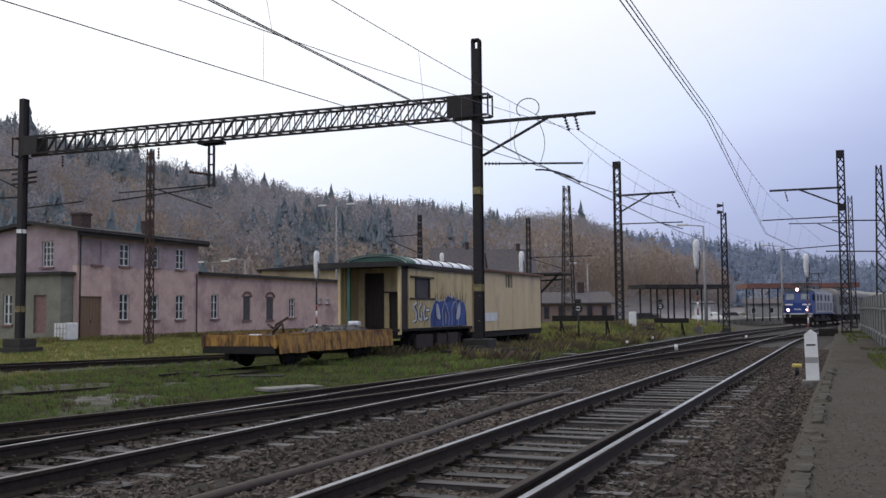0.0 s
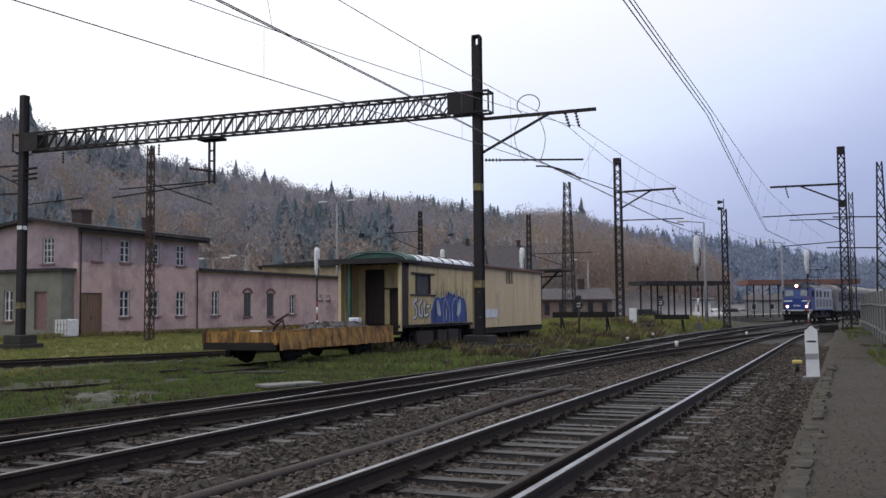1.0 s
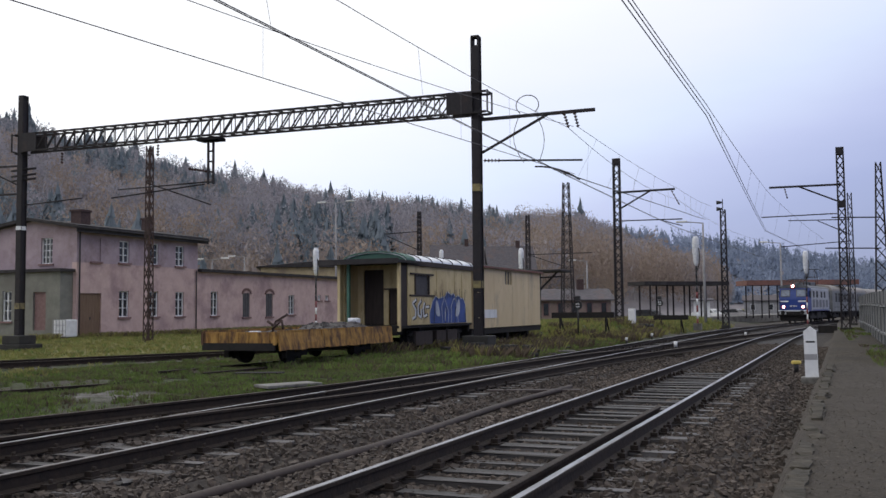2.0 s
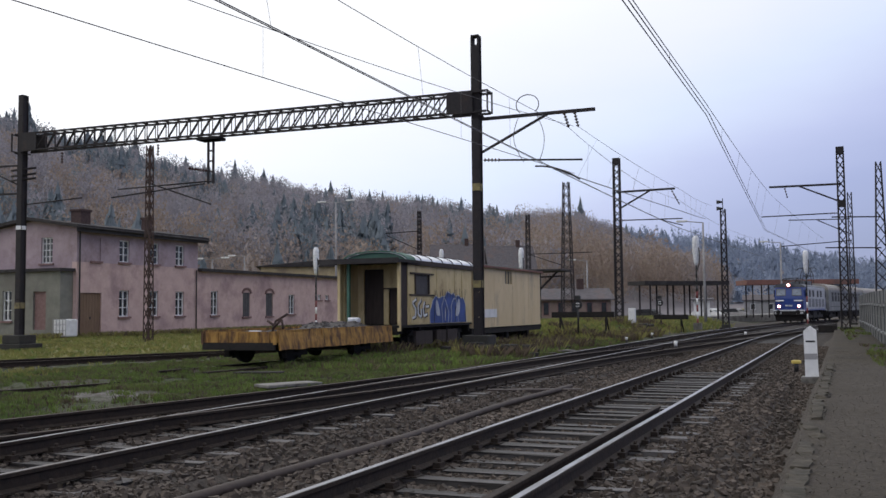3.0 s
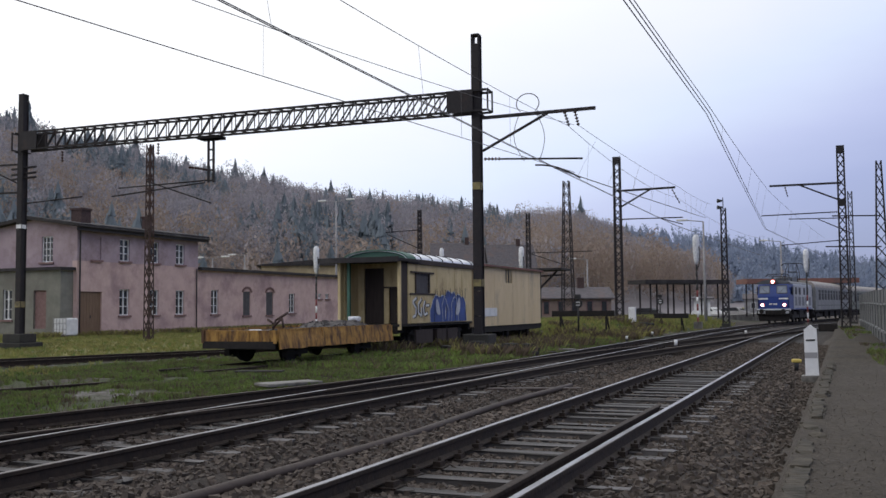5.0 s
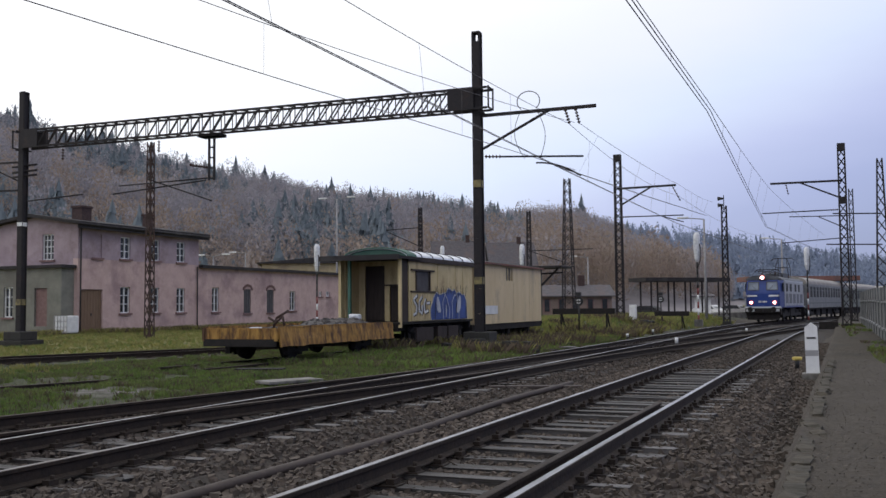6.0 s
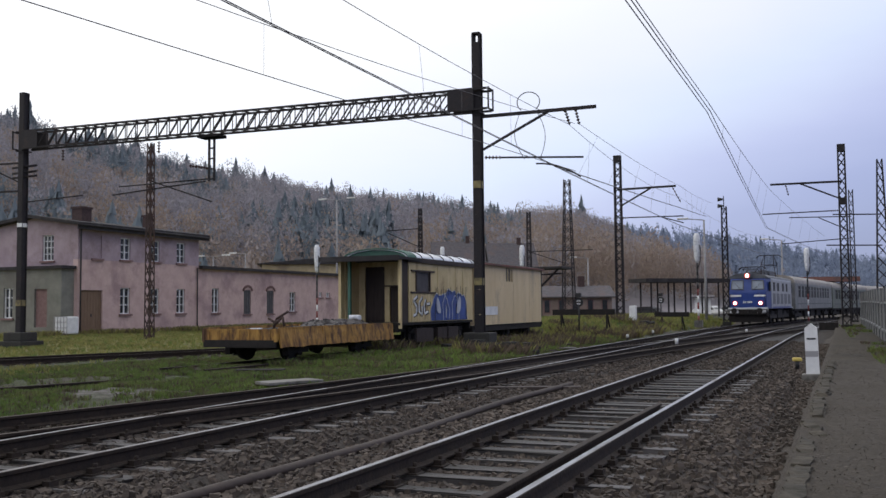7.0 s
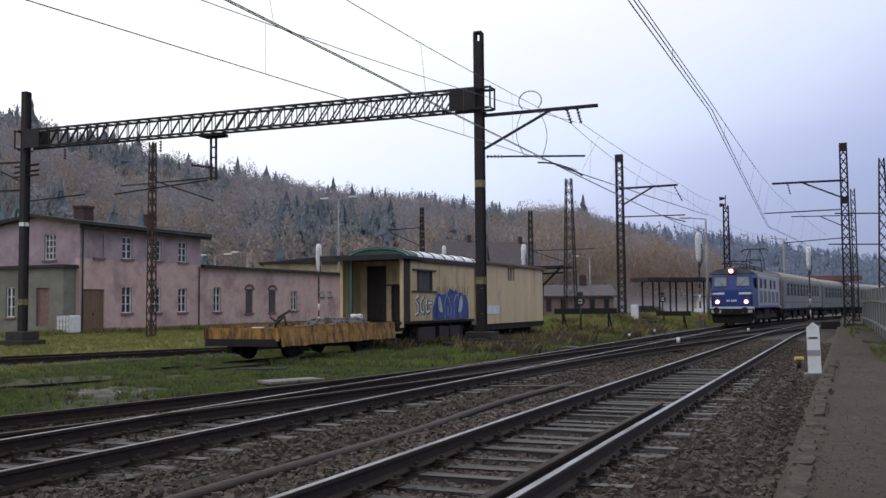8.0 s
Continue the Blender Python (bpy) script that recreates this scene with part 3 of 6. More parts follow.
def mast_p3():
    g = thing("catenary_mast", pose(0.12, 61.7, 0.0), "dark laced steel catenary mast beside the lineside fence", "catenary mast", "catenary masts")
    part("mast", one(lattice, 0.46, 0.36, -0.2, 10.6, 0.07, 0.55, 0.8, True, 0.045), STEEL_DARK, g)
    part("cap", one(box, 0, 0, 10.4, 0.46, 0.36, 0.45), STEEL_DARK, g)
    part("collar", one(box, 0, 0, 7.2, 0.46, 0.40, 0.4), STEEL_DARK, g)
    foundation(g, 0.9, 0.5, -0.5)
    cantilever(g, -1, 4.1, 8.6, 6.85, 4.6)
    insulator(g, (-3.2, 0, 8.55), (-3.05, 0, 7.9), 4)


def lattice_mast(x, y, z, h, w, label, taper=0.45, metal=None, arms=()):
    g = thing("lattice_mast", pose(x, y, z), label, "catenary mast", "lattice masts")
    part("mast", one(lattice, w, w, -0.3, h, 0.06, 0.7, taper, True, 0.035), metal or STEEL_RUST, g)
    foundation(g, w + 0.4, 0.5, -0.45)
    for ax, az, bx, bz in arms:
        part("bracket", one(bar, (ax, 0, az), (bx, 0, bz), 0.07), STEEL_DARK, g)
    return g


mast_p4()
mast_p3()
lattice_mast(-20.0, 73.0, 0, 11.3, 0.95, "tall tapered lattice steel anchor mast in the yard", 0.45, STEEL_DARK)
lattice_mast(-34.35, 40.9, -0.3, 10.6, 0.36, "rusty lattice catenary mast before the pink building", 0.7, None, ((-2.6, 7.9, 3.6, 8.3), (-0.2, 8.6, 4.0, 7.2)))
lattice_mast(-34.7, 77.2, -0.3, 10.4, 0.4, "slim lattice catenary mast in the yard", 0.6, STEEL_DARK, ((-3.4, 8.5, 0, 8.6), (-3.2, 8.3, 0, 6.9)))
lattice_mast(-28.8, 90.5, -0.3, 11.0, 0.5, "slim lattice catenary mast far in the yard", 0.6, STEEL_DARK, ((0, 7.0, 6.5, 7.0), (0, 7.0, 3.5, 5.8)))
lattice_mast(0.75, 81.2, -0.1, 10.3, 0.36, "slim lattice mast behind the lineside fence", 0.8, STEEL_DARK, ((0, 8.2, -4.6, 8.3), (0, 7.0, -2.4, 8.2), (0, 6.5, -5.2, 6.2)))
lattice_mast(2.15, 60.3, 0, 9.6, 0.85, "tapered lattice mast standing behind the fence", 0.3, STEEL_DARK, ((0, 4.6, -3, 4.7), (0, 6.4, -2.6, 6.5)))
lattice_mast(-8.2, 74.6, -0.1, 8.8, 0.45, "slender lattice floodlight mast by the platform", 0.75, STEEL_DARK)


# ------------------------------------------------------------------ wires
def wire(bm, pts, r=0.009):
    tube(bm, pts, r, 5)


def span(p, q, sag, n=14):
    p, q = Vector(p), Vector(q)
    return [p.lerp(q, t) - Vector((0, 0, sag * 4 * t * (1 - t))) for t in np.linspace(0, 1, n)]


def overhead(name, label, contact, messenger, sag, gaps=(0, 0.05)):
    """A contact wire with the sagging messenger wire above it and the droppers between."""
    g = thing(name, pose(0, 0, 0), label, "overhead wire")
    for dx in gaps:
        bm = bmesh.new()
        pts = [Vector(contact[0]) + Vector((dx, 0, 0))]
        for a, b in zip(contact, contact[1:]):
            pts += [p + Vector((dx, 0, 0)) for p in span(a, b, 0.02, 4)[1:]]
        wire(bm, pts, 0.0105)
        part("contact_wire", bm, WIRE, g)
    bm = bmesh.new()
    for (a, b), (c, d) in zip(zip(messenger, messenger[1:]), zip(contact, contact[1:])):
        pts = span(a, b, sag, 18)
        wire(bm, pts, 0.009)
        for k in range(2, 17, 3):
            p = pts[k]
            t = k / 17
            q = Vector(c).lerp(Vector(d), t)
            part("dropper", one(rod, p, (q.x, p.y, q.z), 0.004, 4), WIRE, g)
    part("messenger_wire", bm, WIRE, g)


overhead("overhead_line_a", "twin contact wire and messenger over the near track", [(-2.85, -6, 5.8), (-2.85, 23, 5.84), (-4.2, 60, 5.86), (-1.6, 92, 5.7)], [(-2.85, -6, 6.2), (-2.85, 23, 6.12), (-3.75, 60, 7.95), (-1.4, 92, 7.3)], 0.12, (0, 0.08))
overhead("overhead_line_b", "twin contact wire and messenger over the middle track", [(-8.15, -4, 5.88), (-8.75, 32, 5.92), (-9.0, 57.5, 6.05), (-6.6, 88, 5.7)], [(-8.7, -4, 7.55), (-8.65, 32, 7.6), (-8.9, 57.5, 7.72), (-6.6, 88, 7.2)], 0.4)
overhead("overhead_line_loop", "second contact wire and messenger leaving the portal", [(-9.2, 32, 6.15), (-8.6, 57.5, 6.95), (-9.5, 74.5, 8.0)], [(-8.3, 32, 7.6), (-8.8, 57.5, 8.35), (-9.0, 74.5, 9.0)], 0.12)
overhead("overhead_line_c", "contact wire and messenger running to the turnout track", [(-14.15, -14, 5.88), (-8.45, 32, 5.95)], [(-14.15, -14, 7.62), (-8.45, 32, 7.62)], 0.75, (0,))


# ------------------------------------------------------------------ the pink depot building
PINK = mat("weathered_pink_plaster", (0.46, 0.325, 0.295), (0.59, 0.43, 0.395), 1.1, 0.9, 0, 0.35, (0.34, 0.235, 0.23), 0.45, 0.56)
MAUVE = mat("faded_mauve_plaster", (0.33, 0.255, 0.285), (0.43, 0.34, 0.365), 1.2, 0.9, 0, 0.35, (0.27, 0.20, 0.21), 0.5, 0.55)
GREENISH = mat("dirty_greenish_plaster", (0.16, 0.16, 0.135), (0.23, 0.225, 0.19), 1.5, 0.9, 0, 0.35, (0.16, 0.15, 0.13), 0.5, 0.55)
OCHRE = mat("ochre_plaster", (0.36, 0.29, 0.17), (0.45, 0.37, 0.23), 1.5, 0.9, 0, 0.3, (0.25, 0.2, 0.14), 0.5, 0.56)
ROOF_FELT = mat("dark_roofing_felt", (0.018, 0.016, 0.018), (0.038, 0.033, 0.035), 2, 0.9, 0, 0.3, (0.055, 0.05, 0.05), 0.5, 0.6)
BRICK_DARK = mat("sooty_brick", (0.045, 0.028, 0.027), (0.085, 0.052, 0.048), 6, 0.9, 0, 0.4)
DOOR_BROWN = mat("brown_timber_door", (0.14, 0.085, 0.05), (0.21, 0.135, 0.085), 3, 0.7, 0, 0.3, stretch=(4, 4, 0.4))
GLASS = mat("dark_dusty_glass", (0.02, 0.022, 0.026), (0.05, 0.053, 0.06), 2, 0.12, 0, 0.05)
SILL = mat("brick_red_sill", (0.17, 0.10, 0.095), (0.24, 0.15, 0.14), 5, 0.85, 0, 0.2)


def wall_cells(bm, u0, u1, z0, z1, holes, at, thick, axis, mi=0):
    """A wall along an axis with openings cut right through; holes: (u0, u1, z0, z1)."""
    us = sorted({u0, u1, *(min(max(h[i], u0), u1) for h in holes for i in (0, 1))})
    zs = sorted({z0, z1, *(min(max(h[i], z0), z1) for h in holes for i in (2, 3))})
    for a, b in zip(us, us[1:]):
        for c, d in zip(zs, zs[1:]):
            mu, mz = (a + b) / 2, (c + d) / 2
            if any(h[0] < mu < h[1] and h[2] < mz < h[3] for h in holes):
                continue
            if axis == "y":
                box(bm, at - thick / 2, mu, c, thick, b - a, d - c, mi)
            else:
                box(bm, mu, at + thick / 2, c, b - a, thick, d - c, mi)
    bmesh.ops.remove_doubles(bm, verts=bm.verts, dist=0.0005)


def window(parent, u0, u1, z0, z1, at, axis, rows=3, cols=2, barred=False, name="window"):
    """A casement set back in its opening, with bars and a sill."""
    w = new(name)
    w.parent = parent
    w.matrix_basis = pose(at, u0, z0, 0, 0, 90) if axis == "y" else pose(u0, at, z0)
    wd, ht, back = u1 - u0, z1 - z0, 0.14
    bm = bmesh.new()
    for x in (0.035, wd - 0.035):
        box(bm, x, back, 0, 0.07, 0.07, ht)
    for z in (0, ht - 0.07):
        box(bm, wd / 2, back, z, wd, 0.066, 0.07)
    for i in range(1, cols):
        box(bm, wd * i / cols, back - 0.004, 0, 0.09 if not barred else 0.05, 0.07, ht)
    for i in range(1, rows):
        box(bm, wd / 2, back - 0.002, ht * i / rows, wd, 0.06, 0.05)
    part("frame", bm, WHITE, w, "white painted window frame")
    part("pane", one(box, wd / 2, back + 0.04, 0, wd, 0.01, ht), GLASS, w)
    part("sill", one(box, wd / 2, -0.05, -0.13, wd + 0.24, 0.16, 0.13), SILL, w, "brick sill")


SHUTTER = mat("grey_boarded_shutter", (0.05, 0.047, 0.05), (0.10, 0.095, 0.10), 4, 0.8, 0, 0.3)


def depot():
    b = thing("depot_building", pose(0, 0, 0), "old pink and mauve plastered railway depot with dark roof", "building")
    X, T = -46.3, 0.4
    up = [(52.1, 53.1, 4.78, 6.32), (55.2, 56.2, 4.78, 6.32), (58.15, 59.15, 4.78, 6.32)]
    lo = [(52.1, 53.1, 1.0, 2.82), (55.2, 56.2, 1.0, 2.82), (58.15, 59.15, 1.0, 2.82)]
    wing = [(62.5, 63.45, 1.0, 2.93), (66.85, 67.9, 0.85, 2.85), (70.3, 71.4, 0.85, 2.85), (74.0, 75.0, 1.0, 2.75), (79.2, 79.8, 2.3, 2.8), (80.6, 81.3, 2.3, 2.8)]
    door = (48.35, 50.4, -0.5, 2.62)
    bm = bmesh.new()
    wall_cells(bm, 48.1, 60.8, -0.6, 4.65, lo + [door], X, T, "y")
    wall_cells(bm, 60.8, 86.0, -0.6, 4.45, wing, X, T, "y")
    part("facade_lower", bm, PINK, b, "pink plaster wall")
    bm = bmesh.new()
    wall_cells(bm, 48.1, 60.8, 4.653, 6.9, up + [(49.4, 50.3, 4.78, 6.35)], X - 0.006, T - 0.006, "y")
    part("facade_upper", bm, MAUVE, b, "faded mauve plaster wall")
    part("blind_window", one(box, X - 0.2, 49.85, 4.78, 0.2, 0.9, 1.57), MAUVE, b)
    part("blind_sill", one(box, X + 0.04, 49.85, 4.62, 0.16, 1.1, 0.13), SILL, b)
    bm = bmesh.new()
    wall_cells(bm, -54.0, X - T - 0.004, -0.6, 6.9, [(-49.4, -48.4, 4.6, 6.33)], 48.1, T, "x")
    prism(bm, ((-54.3, 6.9), (X + 0.0, 6.9), (-50.15, 7.5)), 48.104, 48.5)
    part("gable", bm, MAUVE, b)
    bm = bmesh.new()
    box(bm, -54.2, 67, -0.6, 0.3, 37.8, 4.9)
    box(bm, -50.3, 60.6, -0.6, 7.4, 0.35, 7.5)
    box(bm, -50.3, 85.8, -0.6, 7.4, 0.35, 5.1)
    box(bm, -54.2, 54.4, 4.3, 0.3, 12.6, 2.6)
    part("rear_wall", bm, PINK, b)
    part("fascia", one(box, X + 0.5, 54.5, 6.6, 0.06, 13.9, 0.3), ROOF_FELT, b)
    # roofs with eaves
    bm = bmesh.new()
    prism(bm, ((X + 0.55, 6.86), (X + 0.55, 7.06), (-50.15, 7.72), (-54.9, 7.06), (-54.9, 6.86), (-50.15, 7.5)), 47.55, 61.5)
    part("roof", bm, ROOF_FELT, b, "low-pitched dark felt roof")
    bm = bmesh.new()
    prism(bm, ((X + 0.4, 4.42), (X + 0.4, 4.66), (-50.3, 4.86), (-54.7, 4.66), (-54.7, 4.42), (-50.3, 4.6)), 60.8, 86.3)
    part("wing_roof", bm, ROOF_FELT, b)
    for y, z, w in ((50.8, 7.3, 0.9), (57.6, 7.3, 0.55)):
        bm = one(box, -48.6, y, z, w, w, 1.1)
        box(bm, -48.6, y, z + 1.0, w + 0.14, w + 0.14, 0.14)
        part("chimney", bm, BRICK_DARK, b, "sooty brick chimney")
    for h in up + lo:
        window(b, h[0], h[1], h[2], h[3], X, "y")
    for k, h in enumerate(wing):
        if k in (1, 2):
            bm = one(box, X - 0.16, (h[0] + h[1]) / 2, h[2], 0.12, h[1] - h[0], h[3] - h[2])
            for i in range(4):
                box(bm, X - 0.09, h[0] + (h[1] - h[0]) * (i + 0.5) / 4, h[2], 0.04, (h[1] - h[0]) / 4 - 0.04, h[3] - h[2])
            part("shutter", bm, SHUTTER, b, "dark grey boarded-up window")
            bm = bmesh.new()
            mid, r = (h[0] + h[1]) / 2, (h[1] - h[0]) / 2 + 0.14
            for i in range(9):
                a = math.pi * (i + 0.5) / 9
                bar(bm, (X + 0.03, mid - r * math.cos(a) * 0.9, h[3] - 0.12 + 0.34 * math.sin(a)), (X + 0.03, mid - r * math.cos(a), h[3] - 0.02 + 0.44 * math.sin(a)), 0.18, 0.1)
            part("arch", bm, SILL, b, "shallow brick arch")
            part("sill", one(box, X + 0.04, mid, h[2] - 0.13, 0.16, 1.25, 0.13), SILL, b)
        else:
            window(b, h[0], h[1], h[2], h[3], X, "y", 3 if k in (0, 3) else 1, 2)
    window(b, -49.4, -48.4, 4.6, 6.33, 48.1, "x", 4, 3, True)
    d = part("door", one(box, X - 0.2, (door[0] + door[1]) / 2, -0.4, 0.05, door[1] - door[0], 3.0), DOOR_BROWN, b, "wide brown boarded double door")
    for i in range(8):
        part("plank", one(box, X - 0.14, door[0] + (door[1] - door[0]) * (i + 0.5) / 8, -0.4, 0.06, (door[1] - door[0]) / 8 - 0.015, 3.0), DOOR_BROWN, d)
    part("door_handle", one(box, X - 0.09, 49.45, 0.85, 0.05, 0.06, 0.18), BLACK, d)
    # gutter and downpipes
    part("gutter", one(rod, (X + 0.6, 47.6, 6.88), (X + 0.6, 61.4, 6.84), 0.07), ROOF_FELT, b)
    part("downpipe", one(rod, (X + 0.12, 48.25, -0.3), (X + 0.12, 48.25, 6.8), 0.05), ROOF_FELT, b)
    part("downpipe", one(rod, (X + 0.12, 60.5, -0.3), (X + 0.12, 60.5, 4.5), 0.05), ROOF_FELT, b)
    # low annex before the gable
    bm = bmesh.new()
    holes = [(-51.6, -50.8, 0.8, 2.8), (-48.9, -47.8, 0.2, 2.7)]
    wall_cells(bm, -56.0, -46.6, -0.6, 4.0, holes, 47.0, 0.3, "x")
    box(bm, -46.75, 47.7, -0.6, 0.3, 0.8, 4.6)
    part("annex_wall", bm, GREENISH, b, "dirty greenish plaster annex wall")
    part("annex_roof", one(box, -51.2, 47.4, 4.0, 9.7, 1.3, 0.2), ROOF_FELT, b)
    window(b, -51.6, -50.8, 0.8, 2.8, 47.0, "x", 3, 2)
    part("annex_niche", one(box, -48.35, 47.2, 0.2, 1.1, 0.1, 2.5), SILL, b, "bricked-up opening")


depot()


def far_house(x, y, rz, w, d, h, roof_h, wall, roof, label, name="house", wins=3, floors=2, ww=1.1, chimney=True):
    b = thing(name, pose(x, y, -0.5, 0, 0, rz), label, "house", "houses behind the yard")
    part("wall", one(box, 0, 0, 0, w, d, h), wall, b)
    bm = bmesh.new()
    prism(bm, ((-d / 2 - 0.5, h), (d / 2 + 0.5, h), (d / 2 + 0.5, h + 0.12), (0, h + roof_h), (-d / 2 - 0.5, h + 0.12)), -w / 2 - 0.4, w / 2 + 0.4, "x")
    part("roof", bm, roof, b)
    for f in range(floors):
        for i in range(wins):
            u = -w / 2 + w * (i + 0.5) / wins
            wdw = part("window", one(box, u, -d / 2 - 0.02, 1.0 + f * 2.8, ww, 0.08, 1.45), SILL if ww < 1 else WHITE, b)
            part("pane", one(box, u, -d / 2 - 0.07, 1.1 + f * 2.8, ww - 0.2, 0.02, 1.25), GLASS, wdw)
    if chimney:
        c = one(box, w * 0.2, 0, h + roof_h * 0.6, 0.7, 0.7, roof_h * 0.4 + 1.0)
        part("chimney", c, BRICK_DARK, b)
    return b


TILE_RED = mat("weathered_red_roof", (0.15, 0.07, 0.055), (0.23, 0.11, 0.09), 3, 0.85, 0, 0.3, (0.12, 0.09, 0.08), 0.5, 0.58)
GREY_WALL = mat("grey_render", (0.27, 0.265, 0.27), (0.37, 0.36, 0.36), 1.4, 0.9, 0, 0.25, (0.2, 0.19, 0.19), 0.5, 0.57)
SLATE = mat("faded_slate_roof", (0.07, 0.063, 0.068), (0.12, 0.11, 0.118), 2.5, 0.9, 0, 0.3, (0.12, 0.09, 0.085), 0.5, 0.58)
BROWN_WALL = mat("dull_brown_brick", (0.20, 0.145, 0.125), (0.28, 0.21, 0.18), 2, 0.9, 0, 0.3)
far_house(-58.4, 102.6, 120.7, 20, 15.5, 6.7, 0.85, OCHRE, ROOF_FELT, "low ochre depot shed with a dark flat-pitched roof", "depot_shed", 0, 1, chimney=False)
far_house(-64.5, 160, 25, 9, 8, 9.0, 4.6, GREY_WALL, SLATE, "grey house with a steep slate roof behind the yard", "house", 3, 3)
far_house(-55.5, 163, 28, 8, 8, 8.6, 4.6, BROWN_WALL, SLATE, "brown brick house with pale windows behind the yard", "house", 4, 3)
far_house(-27.5, 98.5, 24, 9, 6, 2.6, 1.3, BROWN_WALL, SLATE, "low brown lineside hut with narrow windows", "lineside_hut", 6, 1, 0.7)
far_house(-14.4, 108, 8, 1.7, 2.2, 2.5, 0.3, WHITE, SLATE, "small white platform kiosk", "kiosk", 0, 1, chimney=False)
far_house(-12, 240, 5, 20, 9, 3.2, 1.4, GREY_WALL, SLATE, "far grey low building past the station", "house", 5, 1)


# ------------------------------------------------------------------ station canopies
def canopy(x0, y0, x1, y1, z, depth, roof, label, posts=8, thick=0.35):
    g = thing("platform_canopy", pose(0, 0, 0), label, "canopy", "station canopies")
    a, b = Vector((x0, y0, z)), Vector((x1, y1, z))
    v = (b - a).normalized()
    s = Vector((-v.y, v.x, 0)) * depth / 2
    bm = bmesh.new()
    vs = [bm.verts.new(p + Vector((0, 0, dz))) for dz in (0, thick) for p in (a - s, b - s, b + s, a + s)]
    for f in ((3, 2, 1, 0), (4, 5, 6, 7), (0, 1, 5, 4), (1, 2, 6, 5), (2, 3, 7, 6), (3, 0, 4, 7)):
        bm.faces.new([vs[i] for i in f])
    part("roof", bm, roof, g)
    for i in range(posts):
        p = a.lerp(b, (i + 0.5) / posts)
        for k in (-0.6, 0.6):
            q = p + s * k
            part("post", one(bar, (q.x, q.y, 0.0), (q.x, q.y, z), 0.14), STEEL_DARK, g)
    return g


canopy(-17.2, 86, -10.6, 92, 3.3, 3.0, ROOF_FELT, "dark flat platform canopy on slim steel posts", 5)
canopy(-10.8, 114.8, 1.0, 119.8, 3.75, 4.0, TILE_RED, "long platform canopy with a red-brown roof edge", 7, 0.55)
plat = part("platform_slab", one(box, 0, 0, -0.5, 5.0, 75, 0.85), CONCRETE, None, "", pose(-11.8, 124, -0.1, 0, 0, -9))
tagged(plat, "weathered concrete station platform", "platform", "", "structure")


def parked_car(x, y, rz, paint, label):
    """A small hatchback; its nose points along -y."""
    g = thing("parked_car", pose(x, y, -0.35, 0, 0, rz), label, "car", "cars parked at the station")
    bm = bmesh.new()
    prism(bm, ((-2.0, 0.35), (2.0, 0.35), (2.0, 0.85), (1.7, 0.95), (0.9, 1.42), (-0.7, 1.45), (-1.3, 0.95), (-2.0, 0.78)), -0.8, 0.8, "x")
    bmesh.ops.bevel(bm, geom=list(bm.edges), offset=0.06, segments=2, affect="EDGES")
    part("body", bm, paint, g)
    for s in (-1, 1):
        bm = bmesh.new()
        prism(bm, ((-1.05, 0.98), (1.4, 0.98), (0.85, 1.36), (-0.65, 1.38)), s * 0.79, s * 0.812, "x")
        part("side_glass", bm, GLASS, g)
        for y0 in (-1.25, 1.25):
            part("wheel", one(rod, (s * 0.62, y0, 0.3), (s * 0.82, y0, 0.3), 0.3, 16), BLACK, g)
    part("windscreen", one(bar, (-0.65, -1.02, 1.2), (0.65, -1.02, 1.2), 0.4, 0.05), GLASS, g)


parked_car(-15.4, 121, 70, WHITE, "white hatchback parked behind the platform")
parked_car(-12.6, 122.5, 75, GREY_WALL, "grey hatchback parked behind the platform")
parked_car(-21.2, 112, 80, BLACK, "dark hatchback parked by the lineside hut")


# ------------------------------------------------------------------ wagons on the siding
CREAM = mat("cream_yellow_wagon_paint", (0.50, 0.385, 0.19), (0.66, 0.535, 0.30), 1.6, 0.65, 0, 0.15, (0.33, 0.225, 0.115), 1.3, 0.6, stretch=(1.5, 1.2, 0.5))
CREAM_B = mat("beige_container_paint", (0.60, 0.46, 0.265), (0.70, 0.555, 0.34), 1.0, 0.6, 0, 0.12, (0.42, 0.33, 0.22), 0.9, 0.6, stretch=(1, 1.2, 0.45))
RUST_YELLOW = mat("rusted_yellow_paint", (0.23, 0.11, 0.028), (0.44, 0.25, 0.06), 4.0, 0.8, 0.05, 0.4, (0.085, 0.042, 0.022), 2.6, 0.515, stretch=(1.8, 1.8, 0.65))
UNDER = mat("black_underframe", (0.008, 0.007, 0.007), (0.020, 0.016, 0.015), 5, 0.92, 0.0, 0.2)
GREEN = mat("green_wagon_paint", (0.03, 0.10, 0.07), (0.05, 0.14, 0.10), 2, 0.6, 0, 0.15, (0.03, 0.07, 0.05), 1.5, 0.6)
TIN = mat("pale_metal_roof", (0.62, 0.64, 0.68), (0.80, 0.82, 0.85), 2, 0.35, 0.3, 0.1, (0.4, 0.4, 0.42), 1.1, 0.62)
BROWN_DARK = mat("dark_brown_boards", (0.026, 0.018, 0.016), (0.052, 0.036, 0.03), 3, 0.75, 0, 0.3, stretch=(4, 4, 0.5))
BOARDED = mat("grey_boarded_window", (0.05, 0.045, 0.05), (0.085, 0.08, 0.085), 3, 0.7, 0, 0.2)
BLUE_SPRAY = mat("blue_spray_paint", (0.030, 0.06, 0.21), (0.055, 0.10, 0.31), 2, 0.5, 0, 0.05, (0.05, 0.10, 0.36), 2.2, 0.58)
